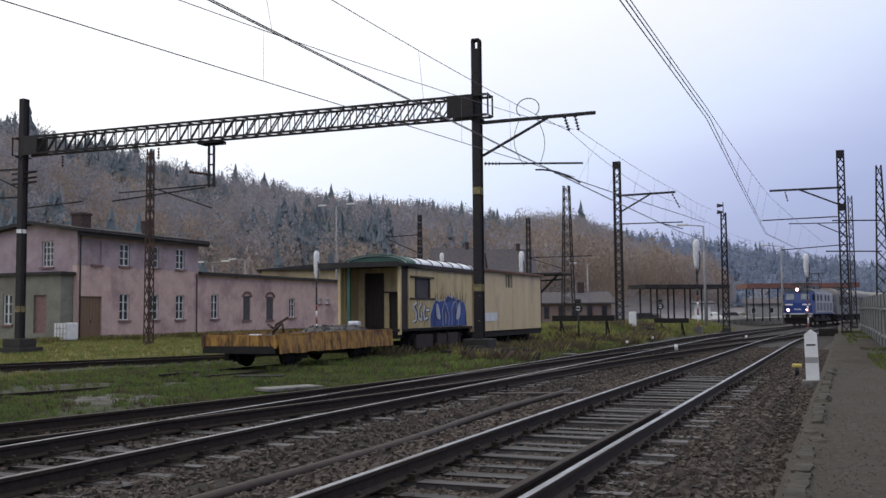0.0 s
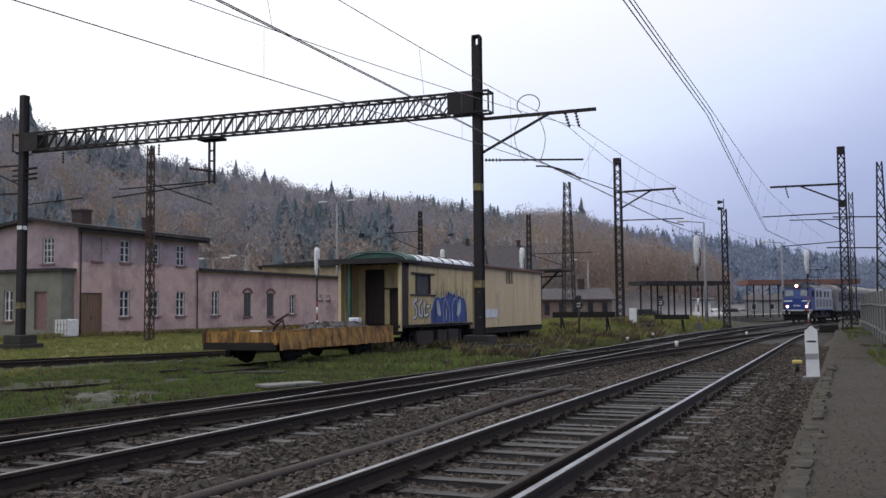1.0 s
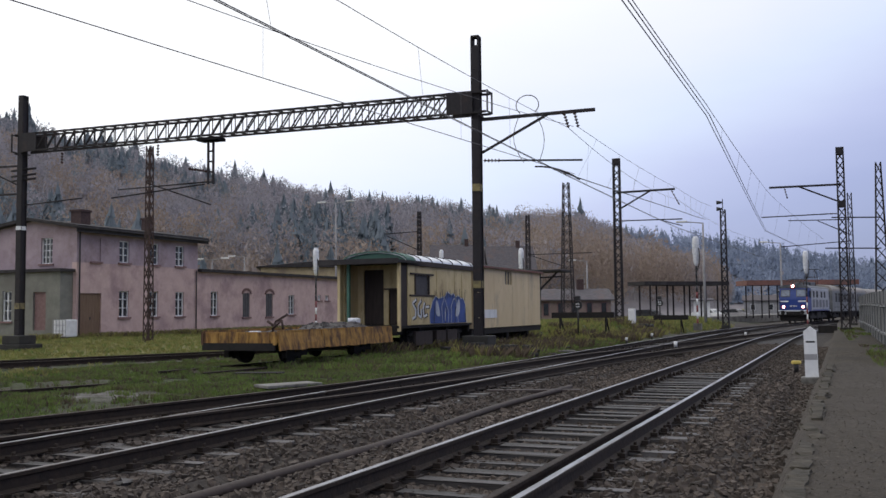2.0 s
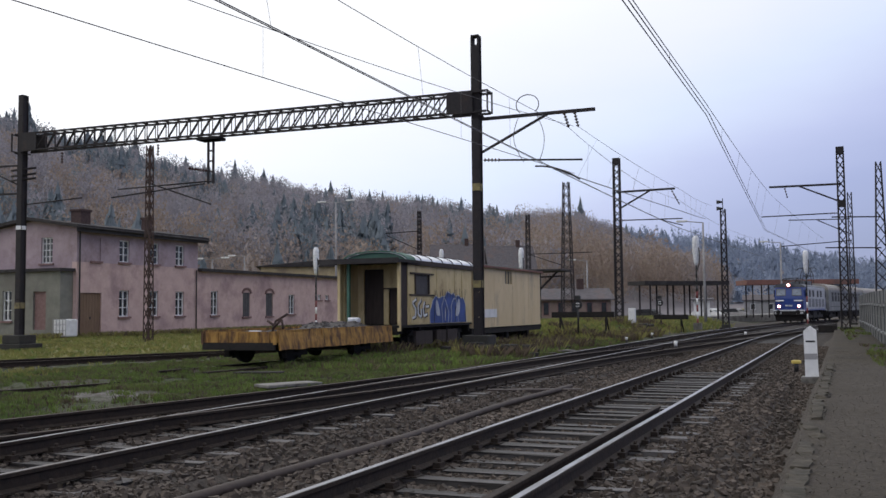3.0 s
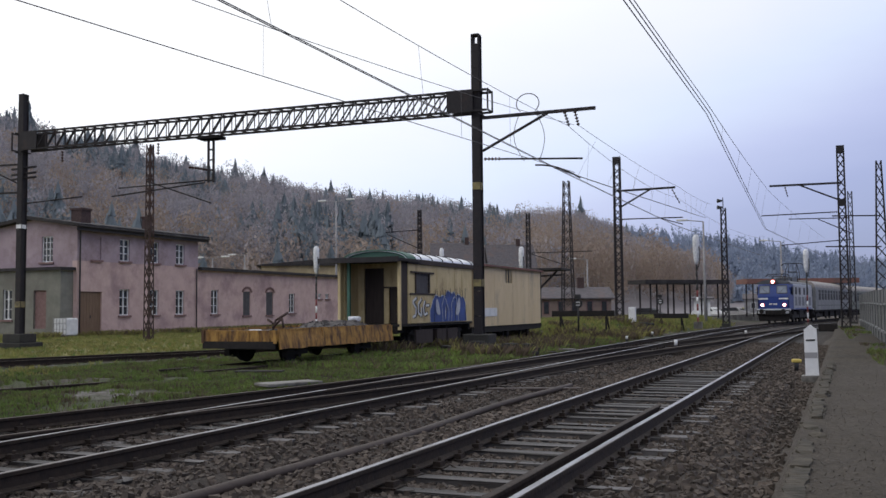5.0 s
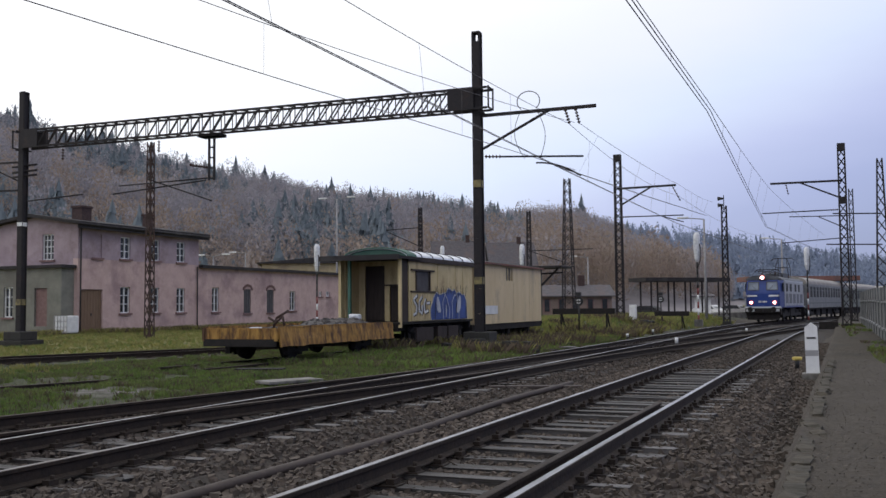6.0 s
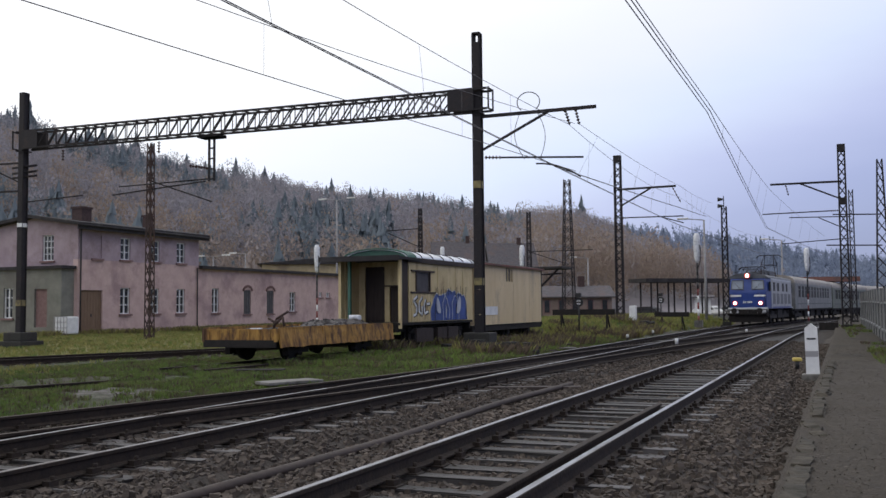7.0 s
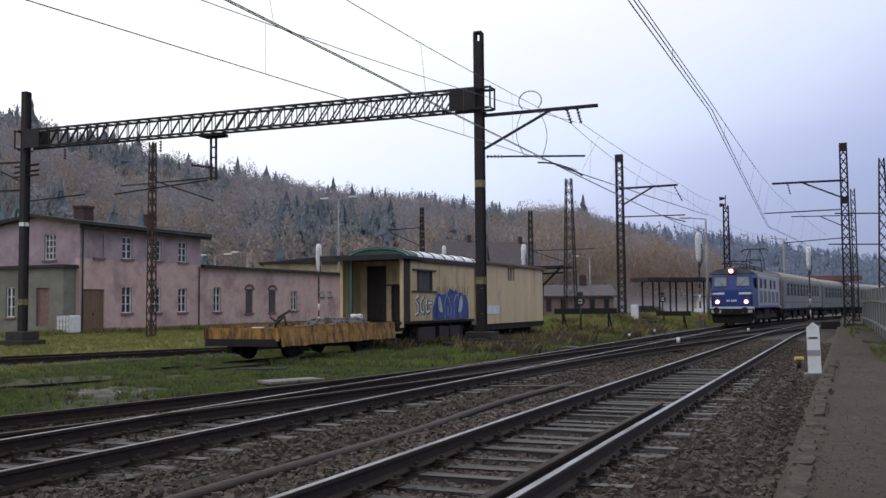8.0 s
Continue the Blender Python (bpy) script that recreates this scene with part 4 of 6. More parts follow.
PALE_SPRAY = mat("pale_spray_paint", (0.40, 0.42, 0.47), (0.56, 0.58, 0.60), 3, 0.55, 0, 0.05, (0.25, 0.28, 0.42), 2.5, 0.6)
CINDER = mat("grey_gravel_load", (0.05, 0.044, 0.041), (0.15, 0.14, 0.136), 9, 0.9, 0, 0.8, (0.05, 0.04, 0.035), 1.5, 0.58, vary=0.2)


def wheelset(parent, y, r=0.42, z=0.0):
    """Two flanged wheels on an axle, with axle boxes and springs."""
    ax = part("wheelset", one(rod, (-0.9, y, r + z), (0.9, y, r + z), 0.08, 10), UNDER, parent)
    for s in (-1, 1):
        bm = one(rod, (s * 0.69, y, r + z), (s * 0.82, y, r + z), r, 24)
        rod(bm, (s * 0.66, y, r + z), (s * 0.69, y, r + z), r + 0.03, 24)
        part("wheel", bm, UNDER, ax)
        bm = one(box, s * 0.98, y, r + z - 0.12, 0.2, 0.26, 0.26, 0, 0, 0.02)
        for k in range(4):
            box(bm, s * 0.98, y, r + z + 0.16 + k * 0.035, 0.09, 0.9 - k * 0.16, 0.03)
        for t in (-0.26, 0.26):
            box(bm, s * 0.92, y + t, r + z - 0.3, 0.04, 0.16, 0.66)
        box(bm, s * 0.92, y, r + z + 0.1, 0.04, 0.8, 0.22)
        part("axle_box", bm, UNDER, ax)


def buffers(parent, y, z, way, gap=1.75):
    for s in (-1, 1):
        bm = one(rod, (s * gap / 2, y, z), (s * gap / 2, y + way * 0.38, z), 0.09, 12)
        rod(bm, (s * gap / 2, y + way * 0.38, z), (s * gap / 2, y + way * 0.46, z), 0.2, 16)
        part("buffer", bm, UNDER, parent)
    part("coupling_hook", one(box, 0, y + way * 0.15, z - 0.2, 0.08, 0.4, 0.22), UNDER, parent)


def flat_wagon():
    """Small works trailer with leaning rusty side boards and a heap of gravel."""
    L = 7.0
    w = thing("works_trailer", pose(-15.22, 21.8, -0.17), "rusty yellow works trailer with folding side boards on the siding", "rail trailer")
    bm = bmesh.new()
    for s in (-0.75, 0.75):
        box(bm, s, L / 2, 0.48, 0.14, L - 0.2, 0.22)
    for y in (0.15, L / 2, L - 0.15):
        box(bm, 0, y, 0.46, 2.1, 0.16, 0.24)
    box(bm, 0, 0.75, 0.34, 1.7, 0.14, 0.16)
    for y in (1.35, 5.3):
        for s in (-0.95, 0.95):
            box(bm, s, y, 0.2, 0.12, 1.15, 0.34)
            box(bm, s, y - 0.52, 0.16, 0.16, 0.12, 0.34)
    rod(bm, (0.8, 1.5, 0.32), (0.8, 5.2, 0.32), 0.04)
    part("underframe", bm, UNDER, w)
    part("deck", one(box, 0, L / 2, 0.70, 2.36, L - 0.1, 0.07), BROWN_DARK, w)
    for k in range(3):
        y0, y1 = 0.04 + k * (L - 0.06) / 3, 0.02 + (k + 1) * (L - 0.06) / 3
        for s in (-1, 1):
            # dented board, its lower edge leaning out
            sec = ((1.18, 0.90), (1.22, 0.90), (1.245, 0.74), (1.27, 0.58), (1.30, 0.40), (1.26, 0.40)) if s > 0 else ((1.18, 0.92), (1.22, 0.92), (1.22, 0.8), (1.22, 0.7), (1.22, 0.5), (1.18, 0.5))
            V, n = [], 16
            for j in range(n):
                y = y0 + (y1 - y0) * j / (n - 1)
                for u, v in sec:
                    d = noise.noise(Vector((y * 1.4, v * 3, k + s)))
                    V.append((s * (u + 0.035 * d), y, v + 0.03 * noise.noise(Vector((y * 2.2, 0, v * 2 + s))) + 0.015 * noise.noise(Vector((y * 7, 1, s)))))
            Fc = [(j * 6 + i, j * 6 + (i + 1) % 6, j * 6 + 6 + (i + 1) % 6, j * 6 + 6 + i) for j in range(n - 1) for i in range(6)]
            board = raw("side_board", V, Fc + [tuple(range(6)), tuple(range(n * 6 - 1, n * 6 - 7, -1))], RUST_YELLOW, w)
            board["label"] = "leaning dented rusty yellow side board"
            part("top_rim", one(bar, (s * 1.2, y0 + 0.01, 0.915), (s * 1.2, y1 - 0.01, 0.915), 0.03, 0.05), RUST_YELLOW, board)
    for y in (0.0, L):
        bm = one(box, 0, y, 0.60, 2.44, 0.06, 0.30)
        for t in (-1.17, 1.17):
            box(bm, t, y - 0.03 if y == 0 else y + 0.03, 0.55, 0.08, 0.06, 0.36)
        box(bm, 0, y - 0.02 if y == 0 else y + 0.02, 0.40, 2.34, 0.07, 0.2, 1)
        for i in range(7):
            box(bm, -1.0 + i * 0.33, y - 0.035 if y == 0 else y + 0.035, 0.61, 0.05, 0.03, 0.28)
        part("end_board", bm, [RUST_YELLOW, UNDER], w)
    wheelset(w, 1.35), wheelset(w, 5.3)
    # bent scrap bars at the front
    heap = thing("gravel_heap", pose(-15.22, 21.8, -0.17), "heap of grey gravel loaded on the trailer", "gravel", "", "stuff")
    nx, ny = 14, 40
    V = []
    for j in range(ny):
        for i in range(nx):
            u, v = -1.12 + 2.24 * i / (nx - 1), 0.1 + 6.7 * j / (ny - 1)
            e = min(1, (1.12 - abs(u)) / 0.45) * min(1, (v - 0.1) / 0.6, (6.8 - v) / 0.6)
            z = 0.75 + e * (0.09 + 0.22 * math.exp(-((v - 5.3) / 1.1) ** 2) + 0.09 * noise.noise(Vector((u * 2.5, v * 2.5, 0))) + 0.05 * noise.noise(Vector((u * 8, v * 8, 2))))
            V.append((u, v, z))
    raw("gravel", V, [(j * nx + i, j * nx + i + 1, (j + 1) * nx + i + 1, (j + 1) * nx + i) for j in range(ny - 1) for i in range(nx - 1)], CINDER, heap)
    rng = random.Random(8)
    bm = bmesh.new()
    for k in range(500):
        u, v = rng.uniform(-1.05, 1.05), rng.uniform(0.3, 6.6)
        e = min(1, (1.12 - abs(u)) / 0.45)
        s = rng.uniform(0.03, 0.07)
        box(bm, u, v, 0.72 + e * (0.10 + 0.22 * math.exp(-((v - 5.3) / 1.1) ** 2)), s, s * 1.2, s, 0, rng.uniform(0, 90))
    part("pebbles", bm, CINDER, heap)
    sack = bmesh.new()
    box(sack, 0, 0, 0, 0.40, 0.32, 0.19, 0, 20, 0.06)
    for v in sack.verts:
        v.co += Vector((0.03 * noise.noise(v.co * 6), 0.03 * noise.noise(v.co * 5 + Vector((3, 0, 0))), 0.03 * noise.noise(v.co * 4)))
    tagged(part("plastic_sack", sack, FOIL, None, "", pose(-14.75, 27.55, 0.86)), "crumpled white plastic sack on the gravel", "sack")
    tagged(part("plastic_sack", one(box, 0, 0, 0, 0.3, 0.2, 0.05, 0, 15, 0.02), FOIL, None, "", pose(-14.9, 22.1, 0.70)), "flattened white plastic sack on the gravel", "sack")
    bm = bmesh.new()
    for p, q in (((0, 0, 0), (0.1, 0, 0.3)), ((0.1, 0, 0.3), (0.45, 0.05, 0.5)), ((0, 0, 0.1), (0.3, 0, 0.35)), ((0.05, 0, 0.2), (-0.15, 0, 0.32)), ((0.3, 0, 0.35), (0.35, 0, 0.1))):
        rod(bm, p, q, 0.035, 6)
    tagged(part("scrap_iron", bm, STEEL_RUST, None, "", pose(-14.25, 21.95, 0.7)), "bent rusty scrap iron sticking up from the load", "scrap")


flat_wagon()


def strokes(bm, segs, x, y0, z0, sy, sz, w, mi=0):
    """Painted strokes on a side wall, a few millimetres proud."""
    for u0, v0, u1, v1 in segs:
        bar(bm, (x, y0 + u0 * sy, z0 + v0 * sz), (x, y0 + u1 * sy, z0 + v1 * sz), 0.006, w, mi)


def crew_wagon():
    """Yellow crew wagon with an open porch under an arched roof."""
    w = thing("crew_wagon", pose(-15.2, 29.4, -0.2), "cream-yellow crew wagon with green arched roof end and porch", "rail wagon")
    hw, fl, ev, L = 1.2, 0.95, 3.12, 6.9
    bm = bmesh.new()
    for s in (-0.75, 0.75):
        box(bm, s, L / 2, 0.62, 0.14, L, 0.3)
    for y in (0.1, 2, 4.5, L - 0.1):
        box(bm, 0, y, 0.62, 2.2, 0.14, 0.26)
    box(bm, 0, L / 2, 0.86, 2.4, L, 0.09)
    part("underframe", bm, UNDER, w)
    for y, l in ((2.3, 1.5), (3.9, 0.9), (5.0, 1.0)):
        part("tool_box", one(box, 0.85, y, 0.22, 0.55, l, 0.5, 0, 0, 0.02), BROWN_DARK, w)
    # body
    hole = (1.36, 2.5, 2.02, 2.74)
    bm = bmesh.new()
    wall_cells(bm, 0.75, L, fl, ev, [hole], hw, 0.07, "y")
    part("side_wall", bm, CREAM, w)
    bm = bmesh.new()
    wall_cells(bm, 0.1, L, fl, ev, [], -hw + 0.07, 0.07, "y")
    part("side_wall", bm, CREAM, w)
    bm = bmesh.new()
    wall_cells(bm, -hw + 0.07, hw - 0.07, fl, ev, [(-0.85, -0.05, fl - 0.1, 2.95), (0.15, 0.62, fl - 0.1, 2.25)], 1.35, 0.06, "x")
    part("end_wall", bm, CREAM, w)
    part("end_wall", one(box, 0, L - 0.03, fl, 2.26, 0.06, ev - fl), CREAM, w)
    part("room_back", one(box, 0, 2.6, fl, 2.2, 0.05, ev - fl), BROWN_DARK, w)
    part("door", one(box, -0.45, 1.46, fl + 0.02, 0.8, 0.05, 1.98), BROWN_DARK, w, "dark brown double door in the porch")
    part("low_door", one(box, 0.385, 1.46, fl + 0.02, 0.47, 0.05, 1.28), BROWN_DARK, w)
    part("porch_shelf", one(box, 0.42, 1.25, 2.22, 0.75, 0.2, 0.05), BROWN_DARK, w)
    # slats below the window and the window itself
    bm = bmesh.new()
    for i in range(8):
        box(bm, hw + 0.015, 1.0 + i * 0.235, fl + 0.02, 0.03, 0.215, 1.0)
    part("slatted_panel", bm, CREAM, w)
    bm = bmesh.new()
    for z, a, b in ((1.97, 0.85, 2.95), (2.74, 0.9, 2.9)):
        box(bm, hw + 0.03, (a + b) / 2, z, 0.06, b - a, 0.06)
    for y in (1.33, 2.53):
        box(bm, hw + 0.012, y, 2.04, 0.05, 0.08, 0.7)
    win = part("window", bm, BROWN_DARK, w)
    part("pane", one(box, hw - 0.03, 1.93, 2.02, 0.02, 1.14, 0.72), BOARDED, win, "dark boarded window pane")
    for y in (0.0, 3.9, 5.6):
        part("cover_strip", one(box, hw + 0.008, 3.3 + y * 0.45, fl, 0.016, 0.05, ev - fl), CREAM, w)
    # porch posts, the canopy edge and the arched roof
    for x, c in ((-hw + 0.05, CREAM), (hw - 0.02, CREAM), (-hw + 0.42, GREEN)):
        part("porch_post", one(box, x, 0.06, fl - 0.2, 0.10, 0.10, ev - fl + 0.2), c, w)
    part("porch_panel", one(box, -hw + 0.08, 0.85, fl, 0.05, 1.0, ev - fl), CREAM, w)
    part("porch_side", one(box, hw - 0.06, 0.45, fl, 0.05, 0.58, ev - fl), BROWN_DARK, w)
    bm = bmesh.new()
    box(bm, -0.2, 0.6, ev, 3.1, 1.9, 0.10)
    box(bm, -0.2, -0.38, ev - 0.04, 3.14, 0.06, 0.18)
    part("porch_roof", bm, ROOF_FELT, w)
    n, top = 14, 0.36
    arc = [(-hw * 1.06 * math.cos(math.pi * i / n), ev + 0.08 + top * math.sin(math.pi * i / n) ** 0.9) for i in range(n + 1)]
    inner = [(x * 0.97, z - 0.05) for x, z in arc[::-1]]
    bm = bmesh.new()
    prism(bm, arc + inner, 0.55, L + 0.15)
    part("arched_roof", bm, TIN, w, "pale worn sheet metal roof")
    bm = bmesh.new()
    prism(bm, [(x * 1.01, z + 0.012) for x, z in arc] + [(x * 1.0, z - 0.03) for x, z in arc[::-1]], 0.5, 1.25)
    prism(bm, [(x * 0.955, z - 0.05) for x, z in arc], 0.62, 0.66)
    part("roof_end", bm, GREEN, w, "green painted arched roof end")
    for k in range(6):
        bm = bmesh.new()
        prism(bm, [(x * 1.012, z + 0.02) for x, z in arc] + [(x, z) for x, z in arc[::-1]], 1.7 + k, 1.74 + k)
        part("roof_seam", bm, ROOF_FELT, w)
    part("eaves_board", one(box, hw + 0.05, L / 2 + 0.3, ev - 0.06, 0.06, L - 0.5, 0.17), BROWN_DARK, w)
    wheelset(w, 1.6), wheelset(w, L - 1.1)
    buffers(w, 0, 0.75, -1)
    # spray paint on the side: three swollen letters cut off flat at the floor
    xs, lo = hw + 0.036, fl + 0.03
    lobes = ((3.42, 0.86, 1.96, 0.0), (4.45, 0.78, 2.12, 1.3), (5.35, 0.80, 1.98, 2.6))
    bm, rim = bmesh.new(), bmesh.new()
    for k, (yc, r, top, ph) in enumerate(lobes):
        ring = []
        for a in np.linspace(math.pi, 0, 30):
            c, q = math.cos(a), math.sin(a)
            ring.append((yc + r * math.copysign(abs(c) ** 0.7, c) * (1 + 0.07 * math.sin(7 * a + ph)), lo + (top - lo) * q ** 0.62 * (1 + 0.05 * math.sin(11 * a + ph))))
        bm.faces.new([bm.verts.new((xs + 0.002 * k, y, z)) for y, z in ring])
        for (ya, za), (yb, zb) in zip(ring, ring[1:]):
            bar(rim, (xs + 0.012, ya, za), (xs + 0.012, yb, zb), 0.006, 0.035)
    part("graffiti", bm, BLUE_SPRAY, w, "blue sprayed swollen letters on the side")
    part("graffiti_outline", rim, PALE_SPRAY, w, "pale sprayed graffiti outlines")
    bm = bmesh.new()
    for yc, zc, ry, rz, lean in ((3.25, 1.48, 0.18, 0.30, -0.1), (5.25, 1.5, 0.20, 0.34, 0.12), (3.98, 1.25, 0.05, 0.25, 0.0)):
        bm.faces.new([bm.verts.new((xs + 0.02, yc + ry * math.cos(a) + lean * math.sin(a), zc + rz * math.sin(a) - 0.06 * math.cos(2 * a))) for a in np.linspace(0, 6.283, 20, endpoint=False)])
    part("graffiti_counter", bm, PALE_SPRAY, w, "pale openings of the sprayed letters")
    rnd = random.Random(6)
    drips = [(y, rnd.uniform(1.75, 2.0), rnd.uniform(-0.08, 0.08), rnd.uniform(2.05, 2.3)) for y in np.linspace(2.98, 5.98, 13)] + [(y, lo, 0.05, 1.6) for y in (2.9, 4.0, 4.95, 6.05)]
    for y, za, lean, zb in drips:
        part("graffiti_drip", one(bar, (xs + 0.024, y, za), (xs + 0.024, y + lean, zb), 0.004, 0.03), BLACK, w, "black sprayed drip")
    # white tag with black shadow strokes below the window
    tag = ((0.5, 1, 0, 0.8), (0, 0.8, 0.45, 0.45), (0.45, 0.45, 0.4, 0.1), (0.4, 0.1, 0, 0), (1.15, 0.95, 0.75, 0.7), (0.75, 0.7, 0.75, 0.2), (0.75, 0.2, 1.15, 0.05), (1.15, 0.05, 1.15, 0.5), (1.6, 0.85, 1.4, 0.5), (1.4, 0.5, 1.5, 0.1), (1.5, 0.1, 1.95, 0.2), (1.75, 0.6, 2.2, 0.62))
    for nm, m, off, dy, wd, lab in (("scrawl_shadow", BLACK, 0.046, 0.08, 0.14, "black sprayed strokes"), ("scrawl", WHITE, 0.054, 0.0, 0.085, "white sprayed scrawl")):
        bm = bmesh.new()
        strokes(bm, tag, hw + off, 0.98 + dy, 1.18, 0.66, 0.68, wd)
        part(nm, bm, m, w, lab)


def box_wagon():
    w = thing("box_wagon", pose(-15.2, 36.55, -0.28), "beige box wagon with plain sides and a slit vent", "rail wagon")
    hw, fl, L = 1.2, 0.78, 9.3
    bm = bmesh.new()
    box(bm, 0, L / 2, 0.52, 2.3, L + 0.3, 0.24)
    part("underframe", bm, UNDER, w)
    hole = (4.0, 4.9, 2.68, 3.27)
    bm = bmesh.new()
    wall_cells(bm, 0, L, fl, 3.34, [hole], hw, 0.06, "y")
    part("side_wall", bm, CREAM_B, w)
    bm = bmesh.new()
    wall_cells(bm, 0, L, fl, 3.34, [], -hw + 0.06, 0.06, "y")
    box(bm, 0, 0.03, fl, 2.28, 0.06, 2.56)
    box(bm, 0, L - 0.03, fl, 2.28, 0.06, 2.56)
    part("end_walls", bm, CREAM_B, w)
    bm = bmesh.new()
    box(bm, hw - 0.12, 4.47, 2.6, 0.02, 1.1, 0.7)
    part("vent_back", bm, BLACK, w)
    bm = bmesh.new()
    for y in (4.28, 4.64):
        box(bm, hw - 0.02, y, 2.68, 0.03, 0.1, 0.59)
    part("vent_bars", bm, CREAM_B, w)
    bm = bmesh.new()
    prism(bm, ((-hw - 0.12, 3.34), (hw + 0.12, 3.34), (hw + 0.12, 3.42), (0, 3.62), (-hw - 0.12, 3.42)), -0.15, L + 0.15)
    part("roof", bm, ROOF_FELT, w)
    part("eaves_board", one(box, hw + 0.13, L / 2, 3.32, 0.03, L + 0.3, 0.09), TILE_RED, w)
    part("notice_board", one(box, hw + 0.012, 1.95, 1.2, 0.02, 1.6, 0.36), WHITE, w, "blank white notice board")
    part("door_post", one(box, hw + 0.02, 0.05, fl - 0.05, 0.08, 0.12, 2.6), CREAM, w)
    for y in (2.5, 5.0, 7.4):
        part("cover_strip", one(box, hw + 0.004, y, fl, 0.008, 0.04, 2.56), CREAM_B, w)
    wheelset(w, 1.6), wheelset(w, 4.6), wheelset(w, 7.6)
    buffers(w, L + 0.1, 0.7, 1)


crew_wagon()
box_wagon()


# ------------------------------------------------------------------ the train
LOCO_BLUE = mat("blue_locomotive_paint", (0.018, 0.045, 0.20), (0.026, 0.06, 0.26), 2, 0.35, 0, 0.05, (0.02, 0.035, 0.13), 0.8, 0.6)
LOCO_GREY = mat("light_grey_locomotive_paint", (0.33, 0.34, 0.36), (0.43, 0.44, 0.46), 2, 0.4, 0, 0.05, (0.18, 0.18, 0.19), 0.9, 0.6)
ROOF_GREY = mat("dark_grey_train_roof", (0.06, 0.065, 0.075), (0.11, 0.115, 0.125), 2, 0.6, 0, 0.1)
COACH_SIDE = mat("pale_coach_paint", (0.14, 0.145, 0.145), (0.20, 0.205, 0.20), 1.2, 0.5, 0, 0.05, (0.25, 0.245, 0.235), 0.6, 0.58)
COACH_GREEN = mat("olive_coach_paint", (0.09, 0.105, 0.08), (0.135, 0.15, 0.115), 1.2, 0.45, 0, 0.05, (0.12, 0.12, 0.10), 0.6, 0.58)
COACH_ROOF = mat("beige_coach_roof", (0.22, 0.20, 0.175), (0.29, 0.262, 0.23), 1.4, 0.6, 0, 0.1, (0.33, 0.3, 0.27), 0.7, 0.57)
TRAIN_GLASS = mat("dark_train_window", (0.012, 0.013, 0.016), (0.03, 0.032, 0.037), 2, 0.42, 0, 0.0)
TRAIN_GLASS.node_tree.nodes["Principled BSDF"].inputs["Specular IOR Level"].default_value = 0.06
CAB_GLASS = mat("cab_window_glass", (0.16, 0.19, 0.24), (0.26, 0.30, 0.36), 1.2, 0.08, 0, 0.0)
LOUVRE = mat("dusty_louvre_grey", (0.14, 0.145, 0.16), (0.22, 0.225, 0.24), 3, 0.6, 0, 0.1)
SILL_GREY = mat("pale_grey_sill_paint", (0.45, 0.46, 0.48), (0.58, 0.59, 0.61), 2, 0.45, 0, 0.05, (0.3, 0.3, 0.31), 1.5, 0.58)
HEADLAMP, TAIL_RING = glow("lit_headlamp", (1.0, 0.93, 0.85), 9.0), glow("red_lamp_ring", (0.75, 0.08, 0.07), 0.55)


def bogie(parent, yc, base=3.05, r=0.62):
    b = part("bogie", one(box, 0, yc, 0.55, 2.3, base + 1.9, 0.42, 0, 0, 0.05), UNDER, parent)
    for y in (yc - base / 2, yc + base / 2):
        for s in (-1, 1):
            bm = one(rod, (s * 0.69, y, r), (s * 0.82, y, r), r, 24)
            rod(bm, (s * 0.82, y, r), (s * 1.12, y, r), 0.16, 10)
            part("wheel", bm, UNDER, b)
    for s in (-1, 1):
        bm = one(box, s * 1.16, yc, 0.42, 0.12, base + 0.9, 0.3)
        for y in (yc - base / 2, yc + base / 2):
            for t in (-0.3, 0.3):
                rod(bm, (s * 1.16, y + t, 0.65), (s * 1.16, y + t, 1.0), 0.09, 8)
        part("bogie_frame", bm, UNDER, b)


def headlamp(parent, x, y, z, r):
    ring = part("headlamp", one(rod, (x, y + 0.1, z), (x, y - 0.10, z), r * 1.6, 20), TAIL_RING, parent, "lit headlamp in a red ring")
    part("lens", one(rod, (x, y - 0.09, z), (x, y - 0.125, z), r, 18), HEADLAMP, ring)


